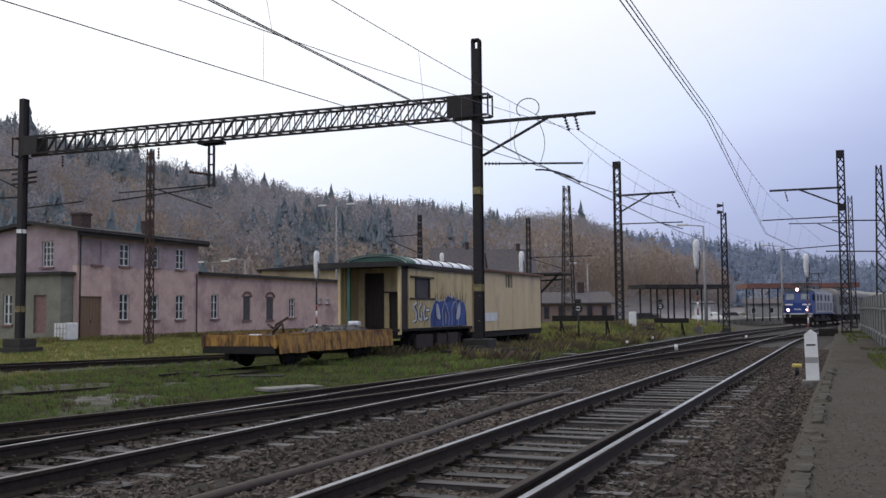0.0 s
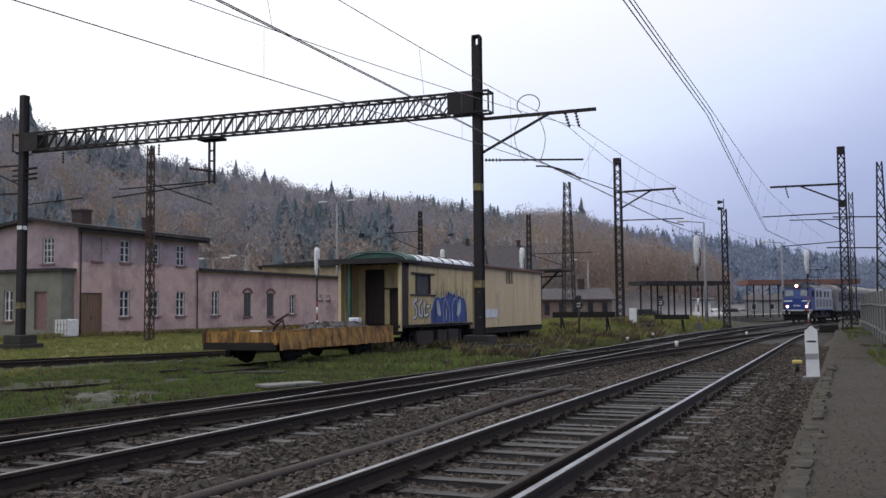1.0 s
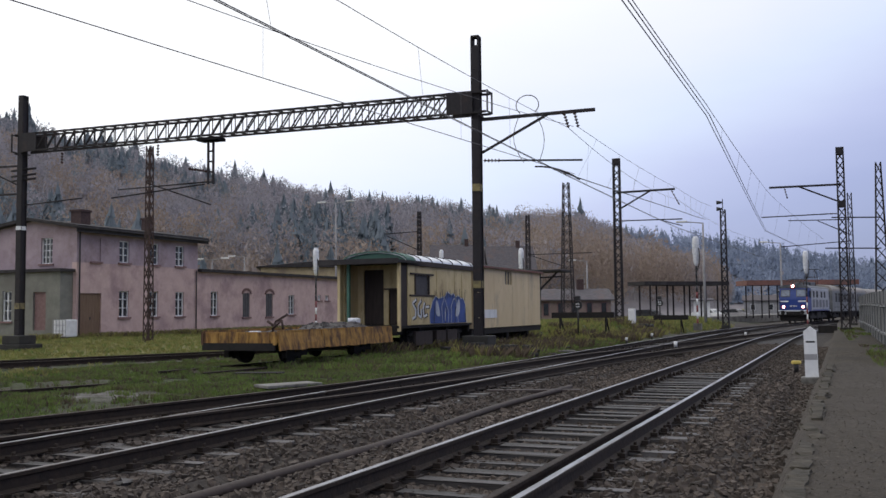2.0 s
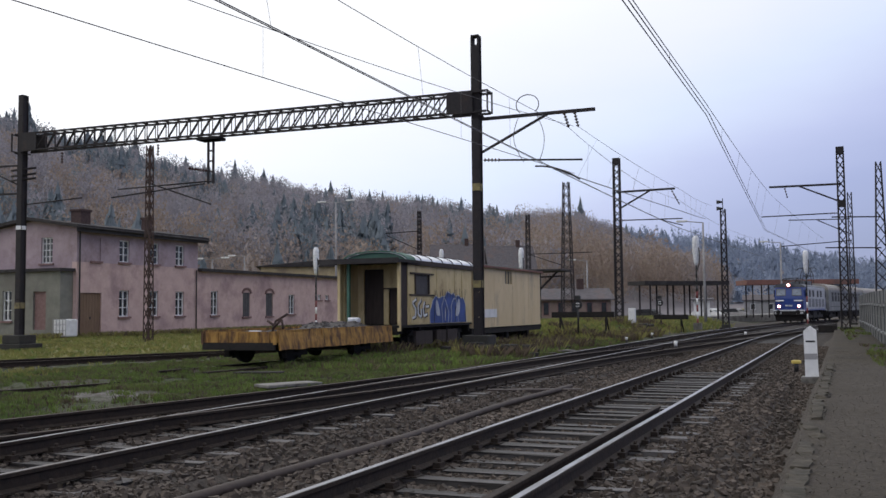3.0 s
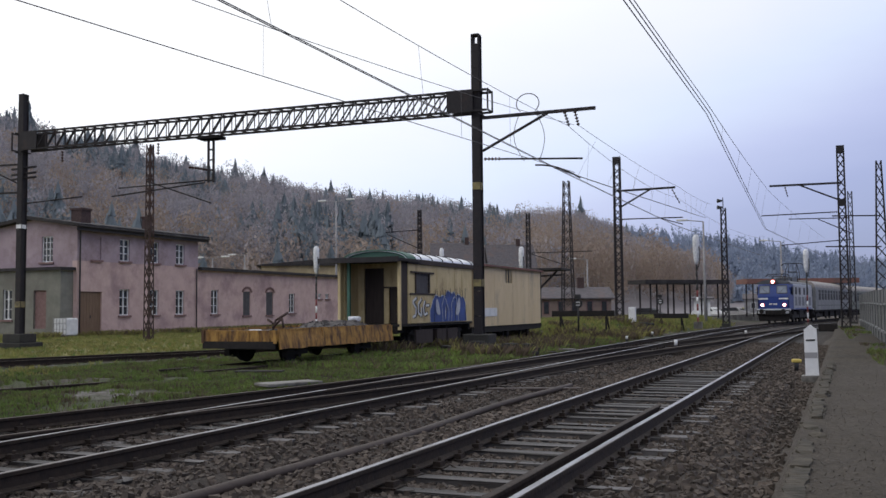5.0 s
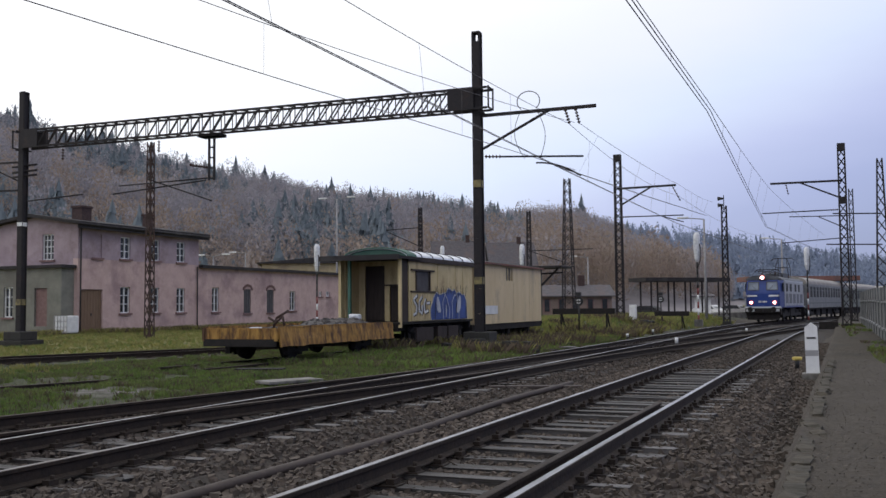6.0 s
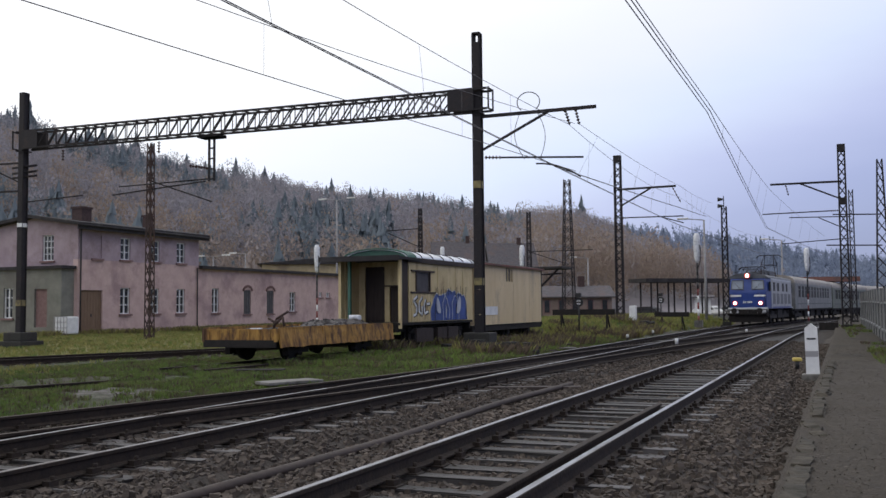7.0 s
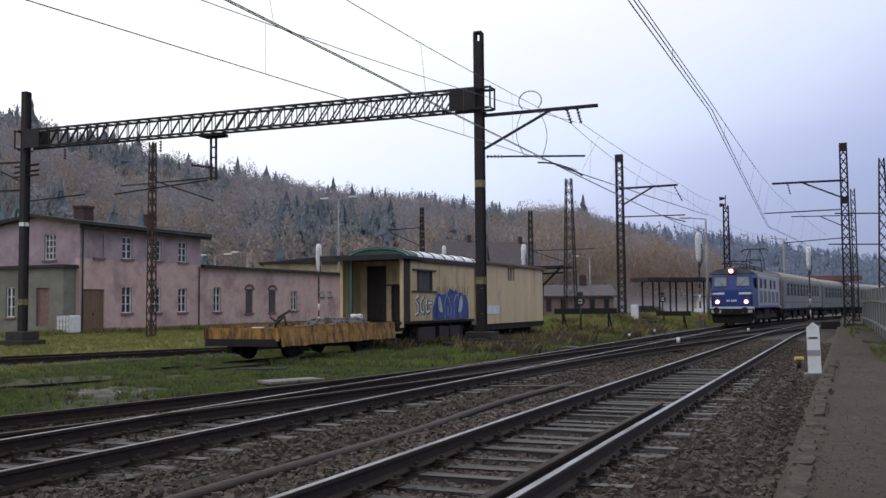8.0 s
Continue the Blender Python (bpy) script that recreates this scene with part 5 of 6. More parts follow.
def locomotive():
    """Box-cab electric locomotive; its front buffer beam is at y = 0 and it runs towards -y."""
    g = thing("locomotive", pose(0, 0, 0), "blue and grey electric locomotive with three lit headlamps", "locomotive")
    L, hw = 15.4, 1.42
    sec = ((-hw, 1.15), (hw, 1.15), (hw, 3.25), (1.30, 3.46), (0.95, 3.62), (0.5, 3.70), (-0.5, 3.70), (-0.95, 3.62), (-1.30, 3.46), (-hw, 3.25))
    bm = bmesh.new()
    prism(bm, sec[:3] + ((hw - 0.03, 3.36), (-hw + 0.03, 3.36)) + sec[9:], 1.9, L - 1.9)
    part("body", bm, LOCO_GREY, g)
    for way, y0, y1 in ((1, 0.45, 1.9), (-1, L - 0.45, L - 1.9)):
        # cab, narrowing to the face, which leans back above the sill
        bm = bmesh.new()
        fw = hw - 0.15
        face = [bm.verts.new((x, y, z)) for x, y, z in ((-fw, y0, 1.15), (fw, y0, 1.15), (fw, y0 - way * 0.06, 2.3), (fw - 0.06, y0 + way * 0.16, 3.3), (-fw + 0.06, y0 + way * 0.16, 3.3), (-fw, y0 - way * 0.06, 2.3))]
        back = [bm.verts.new((x, y1, z)) for x, z in ((-hw, 1.15), (hw, 1.15), (hw, 2.3), (hw - 0.03, 3.36), (-hw + 0.03, 3.36), (-hw, 2.3))]
        bm.faces.new((face[0], face[1], face[2], face[5])), bm.faces.new((face[5], face[2], face[3], face[4]))
        bm.faces.new(back[::-1])
        for i in range(6):
            bm.faces.new((face[i], back[i], back[(i + 1) % 6], face[(i + 1) % 6]))
        bmesh.ops.bevel(bm, geom=list(bm.edges), offset=0.04, segments=2, affect="EDGES")
        cab = part("cab", bm, LOCO_BLUE, g, "blue painted cab front")
        yf = y0 + way * 0.05
        for s in (-1, 1):
            bm = bmesh.new()
            q = [(s * 0.30, 2.54), (s * 1.12, 2.54), (s * 1.07, 3.18), (s * 0.30, 3.18)]
            vs = [bm.verts.new((x, y0 - way * (0.075 - (z - 2.3) * 0.22), z)) for x, z in q]
            bm.faces.new(vs)
            r = bmesh.ops.extrude_face_region(bm, geom=bm.faces[:])
            for v in [v for v in r["geom"] if isinstance(v, bmesh.types.BMVert)]:
                v.co.y += way * 0.05
            win = part("windscreen", bm, CAB_GLASS, cab)
            bm = bmesh.new()
            for (xa, za), (xb, zb) in zip(q, q[1:] + q[:1]):
                bar(bm, (xa, y0 - way * (0.08 - (za - 2.3) * 0.22), za), (xb, y0 - way * (0.08 - (zb - 2.3) * 0.22), zb), 0.06)
            part("window_rubber", bm, ROOF_GREY, win)
            part("stripe", one(box, s * 0.84, y0 - way * 0.055, 2.02, 0.80, 0.05, 0.13), WHITE, cab, "white stripe")
            headlamp(cab, s * 0.88, y0 - way * 0.02, 1.56, 0.10) if way > 0 else None
            part("wiper", one(bar, (s * 0.45, y0 - way * 0.10, 2.52), (s * 0.85, y0 - way * 0.02, 2.95), 0.02), BLACK, cab)
            part("lamp_plate", one(box, s * 0.88, y0 - way * 0.012, 1.34, 0.52, 0.03, 0.44, 0, 0, 0.01), LOCO_BLUE, cab) if way > 0 else None
            part("sill_step", one(box, s * 0.95, y0 - way * 0.12, 0.84, 0.62, 0.2, 0.2, 0, 0, 0.03), SILL_GREY, cab, "light grey step round the buffer")
            part("handrail", one(rod, (s * 1.2, y0 - way * 0.1, 1.3), (s * 1.2, y0 - way * 0.1, 2.2), 0.02, 6), STEEL_DARK, cab)
            sw = one(box, s * (hw - 0.005), y0 + way * 0.95, 2.42, 0.05, 0.62, 0.66)
            part("side_window", sw, TRAIN_GLASS, cab)
        bm = bmesh.new()
        for i in range(5):
            box(bm, -0.28 + i * 0.12 + (0.05 if i > 1 else 0), y0 - way * 0.055, 1.56, 0.08, 0.04, 0.13)
        part("number_bars", bm, WHITE, cab, "small white bars in place of the number")
        if way > 0:
            dome = one(box, 0, y0 + 0.5, 3.3, 0.56, 0.9, 0.46, 0, 0, 0.1)
            part("lamp_housing", dome, ROOF_GREY, cab)
            headlamp(cab, 0, y0 + 0.02, 3.52, 0.11)
        part("cab_sill", one(box, 0, y0 - way * 0.04, 1.0, 2.74, 0.16, 0.24, 0, 0, 0.03), SILL_GREY, cab, "light grey sill band")
        bm = one(box, 0, y0 - way * 0.05, 0.72, 2.7, 0.3, 0.40, 0, 0, 0.03)
        part("buffer_beam", bm, UNDER, g)
        buffers(g, y0 - way * 0.2, 1.02, -way)
        bm = bmesh.new()
        prism(bm, ((-1.2, 0.2), (1.2, 0.2), (1.3, 0.72), (-1.3, 0.72)), y0 + way * 0.02, y0 + way * 0.08)
        part("pilot", bm, UNDER, g)
        for s in (-1, 1):
            st = one(box, s * 1.25, y0 + way * 0.5, 0.35, 0.3, 0.4, 0.04)
            box(st, s * 1.25, y0 + way * 0.5, 0.7, 0.3, 0.4, 0.04)
            part("step", st, UNDER, g)
    bm = bmesh.new()
    prism(bm, ((-hw + 0.02, 3.34), (hw - 0.02, 3.34)) + sec[3:9], 0.75, L - 0.75)
    part("roof", bm, ROOF_GREY, g)
    for s in (-1, 1):
        for i in range(4):
            y = 3.4 + i * 2.2 + (0.6 if i > 1 else 0)
            bm = one(box, s * (hw + 0.004), y, 2.45, 0.03, 0.95, 0.62)
            part("side_window", bm, TRAIN_GLASS, g)
        for i in range(5):
            bm = one(box, s * (hw + 0.003), 3.2 + i * 2.2, 1.48, 0.02, 1.44, 0.78)
            for k in range(9):
                box(bm, s * (hw + 0.01), 3.2 + i * 2.2, 1.5 + k * 0.085, 0.03, 1.4, 0.05)
            part("louvre_panel", bm, LOUVRE, g, "grey ventilation louvres")
        part("side_band", one(box, s * (hw + 0.004), L / 2, 1.15, 0.02, L - 3.9, 0.14), LOCO_BLUE, g)
        for y in (2.2, L - 2.2):
            part("cab_door", one(box, s * (hw + 0.003), y, 1.2, 0.03, 0.6, 1.95), LOCO_GREY, g)
    bogie(g, 4.2), bogie(g, L - 4.2)
    part("equipment_box", one(box, 0, L / 2, 0.4, 2.5, 2.6, 0.7, 0, 0, 0.05), UNDER, g)
    # roof gear
    part("roof_walkway", one(box, 0, L / 2, 3.76, 0.9, L - 4.2, 0.05), ROOF_GREY, g)
    for y, w, l, h in ((5.9, 1.1, 1.2, 0.3), (7.7, 1.4, 2.2, 0.34), (10.0, 1.1, 1.0, 0.4)):
        part("roof_box", one(box, 0, y, 3.68, w, l, h, 0, 0, 0.03), ROOF_GREY, g)
    for x, y in ((-0.5, 3.6), (0.5, 3.6), (0.0, 4.4), (-0.5, 6.4), (0.5, 6.4), (0.4, 9.3), (-0.4, 9.3), (-0.5, 11.2), (0.5, 11.2)):
        insulator(g, (x, y, 3.68), (x, y, 4.0), 4)
    bm = one(rod, (0.5, 3.6, 4.02), (0.5, 11.2, 4.02), 0.03, 6)
    rod(bm, (-0.5, 3.6, 4.02), (0.5, 3.6, 4.02), 0.025, 6)
    part("busbar", bm, WIRE, g)

    def pantograph(yc, up):
        bm = bmesh.new()
        zk, zt = 3.98 + up * 0.5, 4.1 + up
        for s in (-1, 1):
            for d in (-1, 1):
                rod(bm, (s * 0.55, yc + d * 0.55, 3.9), (s * 0.5, yc + d * (1.25 - up * 0.2), zk), 0.03, 6)
                rod(bm, (s * 0.5, yc + d * (1.25 - up * 0.2), zk), (s * 0.35, yc + d * 0.12, zt), 0.025, 6)
        for d in (-1, 1):
            rod(bm, (-0.5, yc + d * (1.25 - up * 0.2), zk), (0.5, yc + d * (1.25 - up * 0.2), zk), 0.022, 6)
            bar(bm, (-0.75, yc + d * 0.14, zt + 0.02), (0.75, yc + d * 0.14, zt + 0.02), 0.05)
            for s in (-1, 1):
                rod(bm, (s * 0.75, yc + d * 0.14, zt + 0.02), (s * 0.98, yc + d * 0.14, zt - 0.16), 0.022, 6)
        return bm

    part("pantograph", pantograph(2.9, 0.10), STEEL_DARK, g, "folded pantograph")
    part("pantograph", pantograph(11.6, 1.35), STEEL_DARK, g, "raised pantograph")
    return g


def coach(side, label, name="passenger_coach"):
    g = thing(name, pose(0, 0, 0), label, "passenger coach", "coaches of the train")
    L, hw = 24.3, 1.42
    holes = [(1.9 + i * 1.87, 1.9 + i * 1.87 + 1.25, 2.1, 3.08) for i in range(11)]
    for s in (-1, 1):
        bm = bmesh.new()
        wall_cells(bm, 0.1, L - 0.1, 1.08, 3.32, holes, s * hw + (0.03 if s > 0 else 0.03), 0.06, "y")
        part("side_wall", bm, side, g)
        for h in holes:
            part("pane", one(box, s * (hw - 0.03), (h[0] + h[1]) / 2, h[2], 0.02, h[1] - h[0], h[3] - h[2]), TRAIN_GLASS, g)
        bm = bmesh.new()
        for h in holes:
            box(bm, s * (hw + 0.0), (h[0] + h[1]) / 2, 2.74, 0.03, h[1] - h[0], 0.05)
        part("window_bars", bm, COACH_SIDE, g)
        for y in (0.75, L - 0.75):
            part("door", one(box, s * (hw + 0.032), y, 1.1, 0.02, 0.8, 2.1), side, g)
        part("lower_stripe", one(box, s * (hw + 0.034), L / 2, 1.5, 0.012, L - 2.6, 0.07), ROOF_GREY, g)
    for y in (0.13, L - 0.13):
        bm = one(box, 0, y, 1.08, 2 * hw - 0.06, 0.06, 2.24)
        box(bm, 0, y, 1.0, 0.8, 0.26, 2.2, 1)
        part("end_wall", bm, [side, UNDER], g)
    part("floor_pan", one(box, 0, L / 2, 0.92, 2.7, L - 0.2, 0.16), UNDER, g)
    n = 12
    arc = [(-(hw + 0.02) * math.cos(math.pi * i / n), 3.32 + 0.72 * math.sin(math.pi * i / n) ** 0.8) for i in range(n + 1)]
    bm = bmesh.new()
    prism(bm, arc, 0.08, L - 0.08)
    part("roof", bm, COACH_ROOF, g)
    bogie(g, 3.0, 2.5, 0.46), bogie(g, L - 3.0, 2.5, 0.46)
    for y, l in ((8.2, 2.2), (12.0, 2.6), (15.6, 1.6)):
        part("equipment_box", one(box, 0, y, 0.42, 2.3, l, 0.52, 0, 0, 0.04), UNDER, g)
    part("underframe_gear", one(box, 0, L / 2, 0.34, 1.9, L - 9.5, 0.6), UNDER, g)
    buffers(g, 0.1, 1.02, -1)
    return g


LOCO = locomotive()
COACHES = [coach(COACH_SIDE, "pale grey passenger coach with a beige arched roof"), coach(COACH_GREEN, "olive passenger coach with a beige arched roof"), coach(COACH_GREEN, "olive passenger coach at the rear of the train")]


# ------------------------------------------------------------------ signals and small lineside things
def wrapped_signal(x, y, z, h, label, stripes=True):
    """A light signal out of use, its head wrapped in white foil, on a striped post."""
    g = thing("light_signal", pose(x, y, z), label, "railway signal", "wrapped light signals")
    k = 9
    for i in range(k):
        a, b = (h - 1.9) * i / k, (h - 1.9) * (i + 1) / k
        part("post_band", one(rod, (0, 0, a), (0, 0, b), 0.06, 12), BLACK if i > 4 else (WHITE if i % 2 else RED), g)
    bm = bmesh.new()
    prof = ((0, 0), (0.08, 0.04), (0.15, 0.25), (0.21, 0.9), (0.22, 1.5), (0.21, 1.8), (0.12, 1.98), (0, 2.03))
    n = 14
    ring = [[bm.verts.new((r * math.cos(a) * (1 + 0.12 * noise.noise(Vector((math.cos(a) * 2, math.sin(a) * 2, zz * 3)))), 0.8 * r * math.sin(a), h - 2.0 + zz)) for a in np.linspace(0, 6.283, n, endpoint=False)] for r, zz in prof[1:-1]]
    for p, q in zip(ring, ring[1:]):
        for i in range(n):
            bm.faces.new((p[i], p[(i + 1) % n], q[(i + 1) % n], q[i])).smooth = True
    bm.faces.new(ring[0][::-1]), bm.faces.new(ring[-1])
    part("wrapped_head", bm, FOIL, g, "signal head wrapped in white plastic foil")
    bm = bmesh.new()
    tube(bm, [(0.05, -0.08, h - 2.3), (0.20, -0.12, h - 1.9), (0.24, -0.14, h - 1.2), (0.2, -0.14, h - 0.8)], 0.035, 6)
    part("cable", bm, BLACK, g, "black cable hanging at the head")
    for zz in (0.45, 0.95, 1.45):
        part("tie", one(rod, (0, 0, h - 2 + zz), (0, 0, h - 1.97 + zz), 0.218, 14), FOIL, g)
    part("base", one(box, 0, 0, -0.3, 0.5, 0.5, 0.45), CONCRETE, g)


wrapped_signal(-8.75, 63.5, 0.1, 5.85, "light signal wrapped in white foil on a striped post")
wrapped_signal(-2.76, 85.0, -0.35, 6.3, "light signal wrapped in white foil between the main tracks")
wrapped_signal(-33.7, 57.4, -0.3, 6.0, "light signal wrapped in white foil in the yard")
wrapped_signal(-23.3, 71.4, -0.2, 6.3, "light signal wrapped in white foil behind the box wagon")
wrapped_signal(-34.9, 82.7, -0.3, 7.3, "tall light signal wrapped in white foil far in the yard")


def marker_post():
    g = thing("marker_post", pose(-0.65, 21.6, -0.26, 0, -1, 0), "white concrete distance post with black bands", "marker post")
    bm = bmesh.new()
    prism(bm, ((-0.13, 0), (0.13, 0), (0.125, 1.02), (0, 1.12), (-0.125, 1.02)), -0.12, 0.12)
    part("post", bm, WHITE, g)
    part("foot", one(box, 0, 0, -0.1, 0.44, 0.4, 0.16, 0, 0, 0.03), CONCRETE, g)
    part("number_bar", one(box, 0.0, -0.123, 0.78, 0.18, 0.01, 0.035), BLACK, g, "black bar in place of the number")
    part("grey_band", one(box, 0.0, -0.121, 0.42, 0.255, 0.008, 0.12), GREY_WALL, g)


marker_post()


def small_post(x, y, h=0.42):
    g = thing("fouling_marker", pose(x, y, max(ground_z(x, y), grade(y) - 0.24 if x > line_b(y) - 1.7 else -9) + 0.02), "small white and black clearance marker between the tracks", "marker post", "clearance markers")
    part("post", one(rod, (0, 0, 0), (0, 0, h * 0.5), 0.045, 10), BLACK, g)
    part("head", one(rod, (0, 0, h * 0.55), (0, 0, h), 0.06, 10), WHITE, g)


small_post(-5.3, 33.0, 0.44), small_post(-4.7, 51.5, 0.35), small_post(-9.6, 52.0, 0.3), small_post(-9.3, 44.0, 0.3)

# yellow cap beside the marker post
bm = bmesh.new()
rod(bm, (0, 0, 0), (0, 0, 0.22), 0.05, 10, 1)
box(bm, 0, 0, 0.18, 0.2, 0.14, 0.08, 0, 20, 0.03)
tagged(part("yellow_marker", bm, [YELLOW, BLACK], None, "", pose(-1.02, 23.0, -0.2)), "small yellow capped cable marker in the ballast", "cable marker")


def barrier(x0, x1, y, z, label):
    g = thing("buffer_beam", pose(0, 0, 0), label, "track barrier", "track barriers")
    bm = one(box, (x0 + x1) / 2, y, z, x1 - x0, 0.22, 0.3)
    part("beam", bm, UNDER, g)
    for x in (x0 + 0.45, x1 - 0.45):
        part("leg", one(bar, (x, y, -0.3), (x, y, z + 0.1), 0.09), UNDER, g)
        part("brace", one(bar, (x, y + 1.0, -0.3), (x, y + 0.05, z + 0.1), 0.07), UNDER, g)


barrier(-14.6, -11.2, 50.0, 0.78, "dark timber stop beam on legs at the siding's end")
barrier(-11.4, -9.2, 62.5, 0.5, "low dark timber beam beyond the catenary mast")


def stop_sign(x, y, z):
    g = thing("stop_signal", pose(x, y, z), "black post with a round white-barred stop disc", "railway sign")
    part("post", one(rod, (0, 0, 0), (0, 0, 1.7), 0.045, 10), BLACK, g)
    d = part("disc", one(rod, (0, 0.03, 1.5), (0, -0.03, 1.5), 0.23, 24), BLACK, g)
    part("disc_face", one(rod, (0, -0.028, 1.5), (0, -0.04, 1.5), 0.12, 20), WHITE, d)
    part("bar", one(box, 0, -0.045, 1.46, 0.26, 0.012, 0.08), BLACK, d)
    part("head_lamp", one(box, 0, 0, 1.76, 0.26, 0.2, 0.22, 0, 0, 0.02), BLACK, g)


tagged(part("timber_stack", one(box, 0, 0, 0, 1.05, 0.7, 0.45, 0, 0, 0.04), UNDER, None, "", pose(-0.88, 60.8, -0.3)), "dark block of old timbers before the catenary mast", "timber")
stop_sign(-12.5, 47.5, -0.05)
stop_sign(-11.6, 66.0, 0.1)
bm = one(box, 0, 0, 0, 0.40, 0.32, 1.25, 0, 0, 0.03)
tagged(part("relay_cabinet", bm, WHITE, None, "", pose(-11.6, 56.6, 0.0)), "white metal relay cabinet by the track", "cabinet")
bm = one(box, 0, 0, 0, 0.5, 0.4, 0.3, 0, 0, 0.03)
rod(bm, (0.2, 0, 0.15), (0.6, 0, 0.2), 0.08, 8)
tagged(part("point_machine", bm, BLACK, None, "", pose(-10.9, 56.4, 0.05)), "black point motor beside the cabinet", "point machine")


def water_tank():
    g = thing("water_tank", pose(-45.3, 46.2, -0.35), "white plastic tank in a cage by the depot", "tank")
    part("tank", one(box, 0, 0, 0.15, 1.05, 1.0, 1.1, 0, 0, 0.1), WHITE, g)
    bm = bmesh.new()
    for x in (-0.52, -0.26, 0, 0.26, 0.52):
        bar(bm, (x, -0.53, 0.1), (x, -0.53, 1.26), 0.025)
    for z in (0.2, 0.55, 0.9, 1.24):
        bar(bm, (-0.53, -0.53, z), (0.53, -0.53, z), 0.025)
    part("cage", bm, GREY_WALL, g)
    part("pallet", one(box, 0, 0, 0, 1.1, 1.05, 0.14), BROWN_DARK, g)


water_tank()


def yard_lamp(x, y, h, label, arms=2, z=-0.4):
    g = thing("yard_lamp", pose(x, y, z), label, "lamp post", "yard lamps")
    part("pole", one(rod, (0, 0, 0), (0, 0, h), 0.13, 10, 0, 0.07), GREY_WALL, g)
    for s in (-1, 1)[:arms]:
        part("arm", one(rod, (0, 0, h), (s * 1.3, 0, h + 0.15), 0.04, 8), GREY_WALL, g)
        part("lamp_head", one(box, s * 1.7, 0, h + 0.1, 0.9, 0.34, 0.16, 0, 0, 0.05), WHITE, g)


yard_lamp(-48.9, 87.4, 13, "twin-armed grey yard lamp post behind the depot")
yard_lamp(-10.4, 80.0, 8.6, "slim grey lamp post on the platform", 1)
yard_lamp(-6.0, 108.0, 8.5, "slim grey lamp post far along the platform", 1)
yard_lamp(-26.5, 105.0, 7.0, "grey lamp post behind the lineside hut", 1)
yard_lamp(-64, 86.6, 7.4, "twin-armed lamp post behind the pink wing")
yard_lamp(-62.4, 90.4, 7.85, "grey lamp post behind the pink wing", 1)
# horn loudspeakers on the floodlight mast
bm = bmesh.new()
for z in (8.85, 9.35):
    rod(bm, (-0.05, 0, z), (-0.42, -0.12, z), 0.07, 12, 0, 0.16)
bar(bm, (0, 0, 8.6), (0, 0, 9.6), 0.06)
tagged(part("loudspeaker", bm, BLACK, None, "", pose(-8.2, 74.6, -0.1)), "pair of black horn loudspeakers on the mast", "loudspeaker")

g = thing("loading_canopy", pose(-19.0, 62.0, -0.3), "dark bracketed loading canopy behind the box wagon", "canopy")
part("post", one(box, 0, 0, 0, 0.22, 0.22, 4.1), STEEL_DARK, g)
part("roof", one(box, 0.75, 0, 4.05, 2.3, 2.6, 0.14, 0, 0, 0.03), ROOF_FELT, g)
part("strut", one(bar, (0.1, 0, 2.9), (1.3, 0, 4.05), 0.12), STEEL_DARK, g)
part("cross_beam", one(bar, (0, 0, 3.7), (1.6, 0, 3.75), 0.1), STEEL_DARK, g)
# fence and lineside slab on the platform side
FENCE_RAIL = mat("pale_fence_rail", (0.19, 0.20, 0.205), (0.26, 0.27, 0.275), 2, 0.7, 0, 0.1, (0.18, 0.18, 0.17), 1.0, 0.58)
FENCE = mat("grey_concrete_fence", (0.095, 0.10, 0.105), (0.145, 0.15, 0.155), 1.5, 0.85, 0, 0.3, (0.09, 0.095, 0.08), 0.8, 0.58)


def fence():
    g = thing("lineside_fence", pose(0, 0, 0), "grey concrete panel fence along the path", "fence")
    y, k = 27.5, 0
    while y < 66:
        x = 1.62 - (y - 27.5) * 0.016
        z = ground_z(x, y)
        part("post", one(box, x + 0.07, y, z - 0.2, 0.12, 0.12, 2.2), FENCE, g)
        for zz in (0.42, 1.46):
            part("rail", one(box, x - 0.06, y + 1.2, z + zz, 0.07, 2.41, 0.08), FENCE_RAIL, g, "pale horizontal fence rail")
        for r in range(4):
            part("panel", one(box, x + 0.01 - 0.016, y + 1.2, z + r * 0.52, 0.06, 2.395, 0.51), FENCE, g)
        y += 2.4
    return g


fence()


KERB = mat("muddy_kerb_stone", (0.034, 0.028, 0.019), (0.095, 0.080, 0.058), 7, 0.9, 0, 0.7, (0.03, 0.026, 0.017), 2.2, 0.5, fine=16)


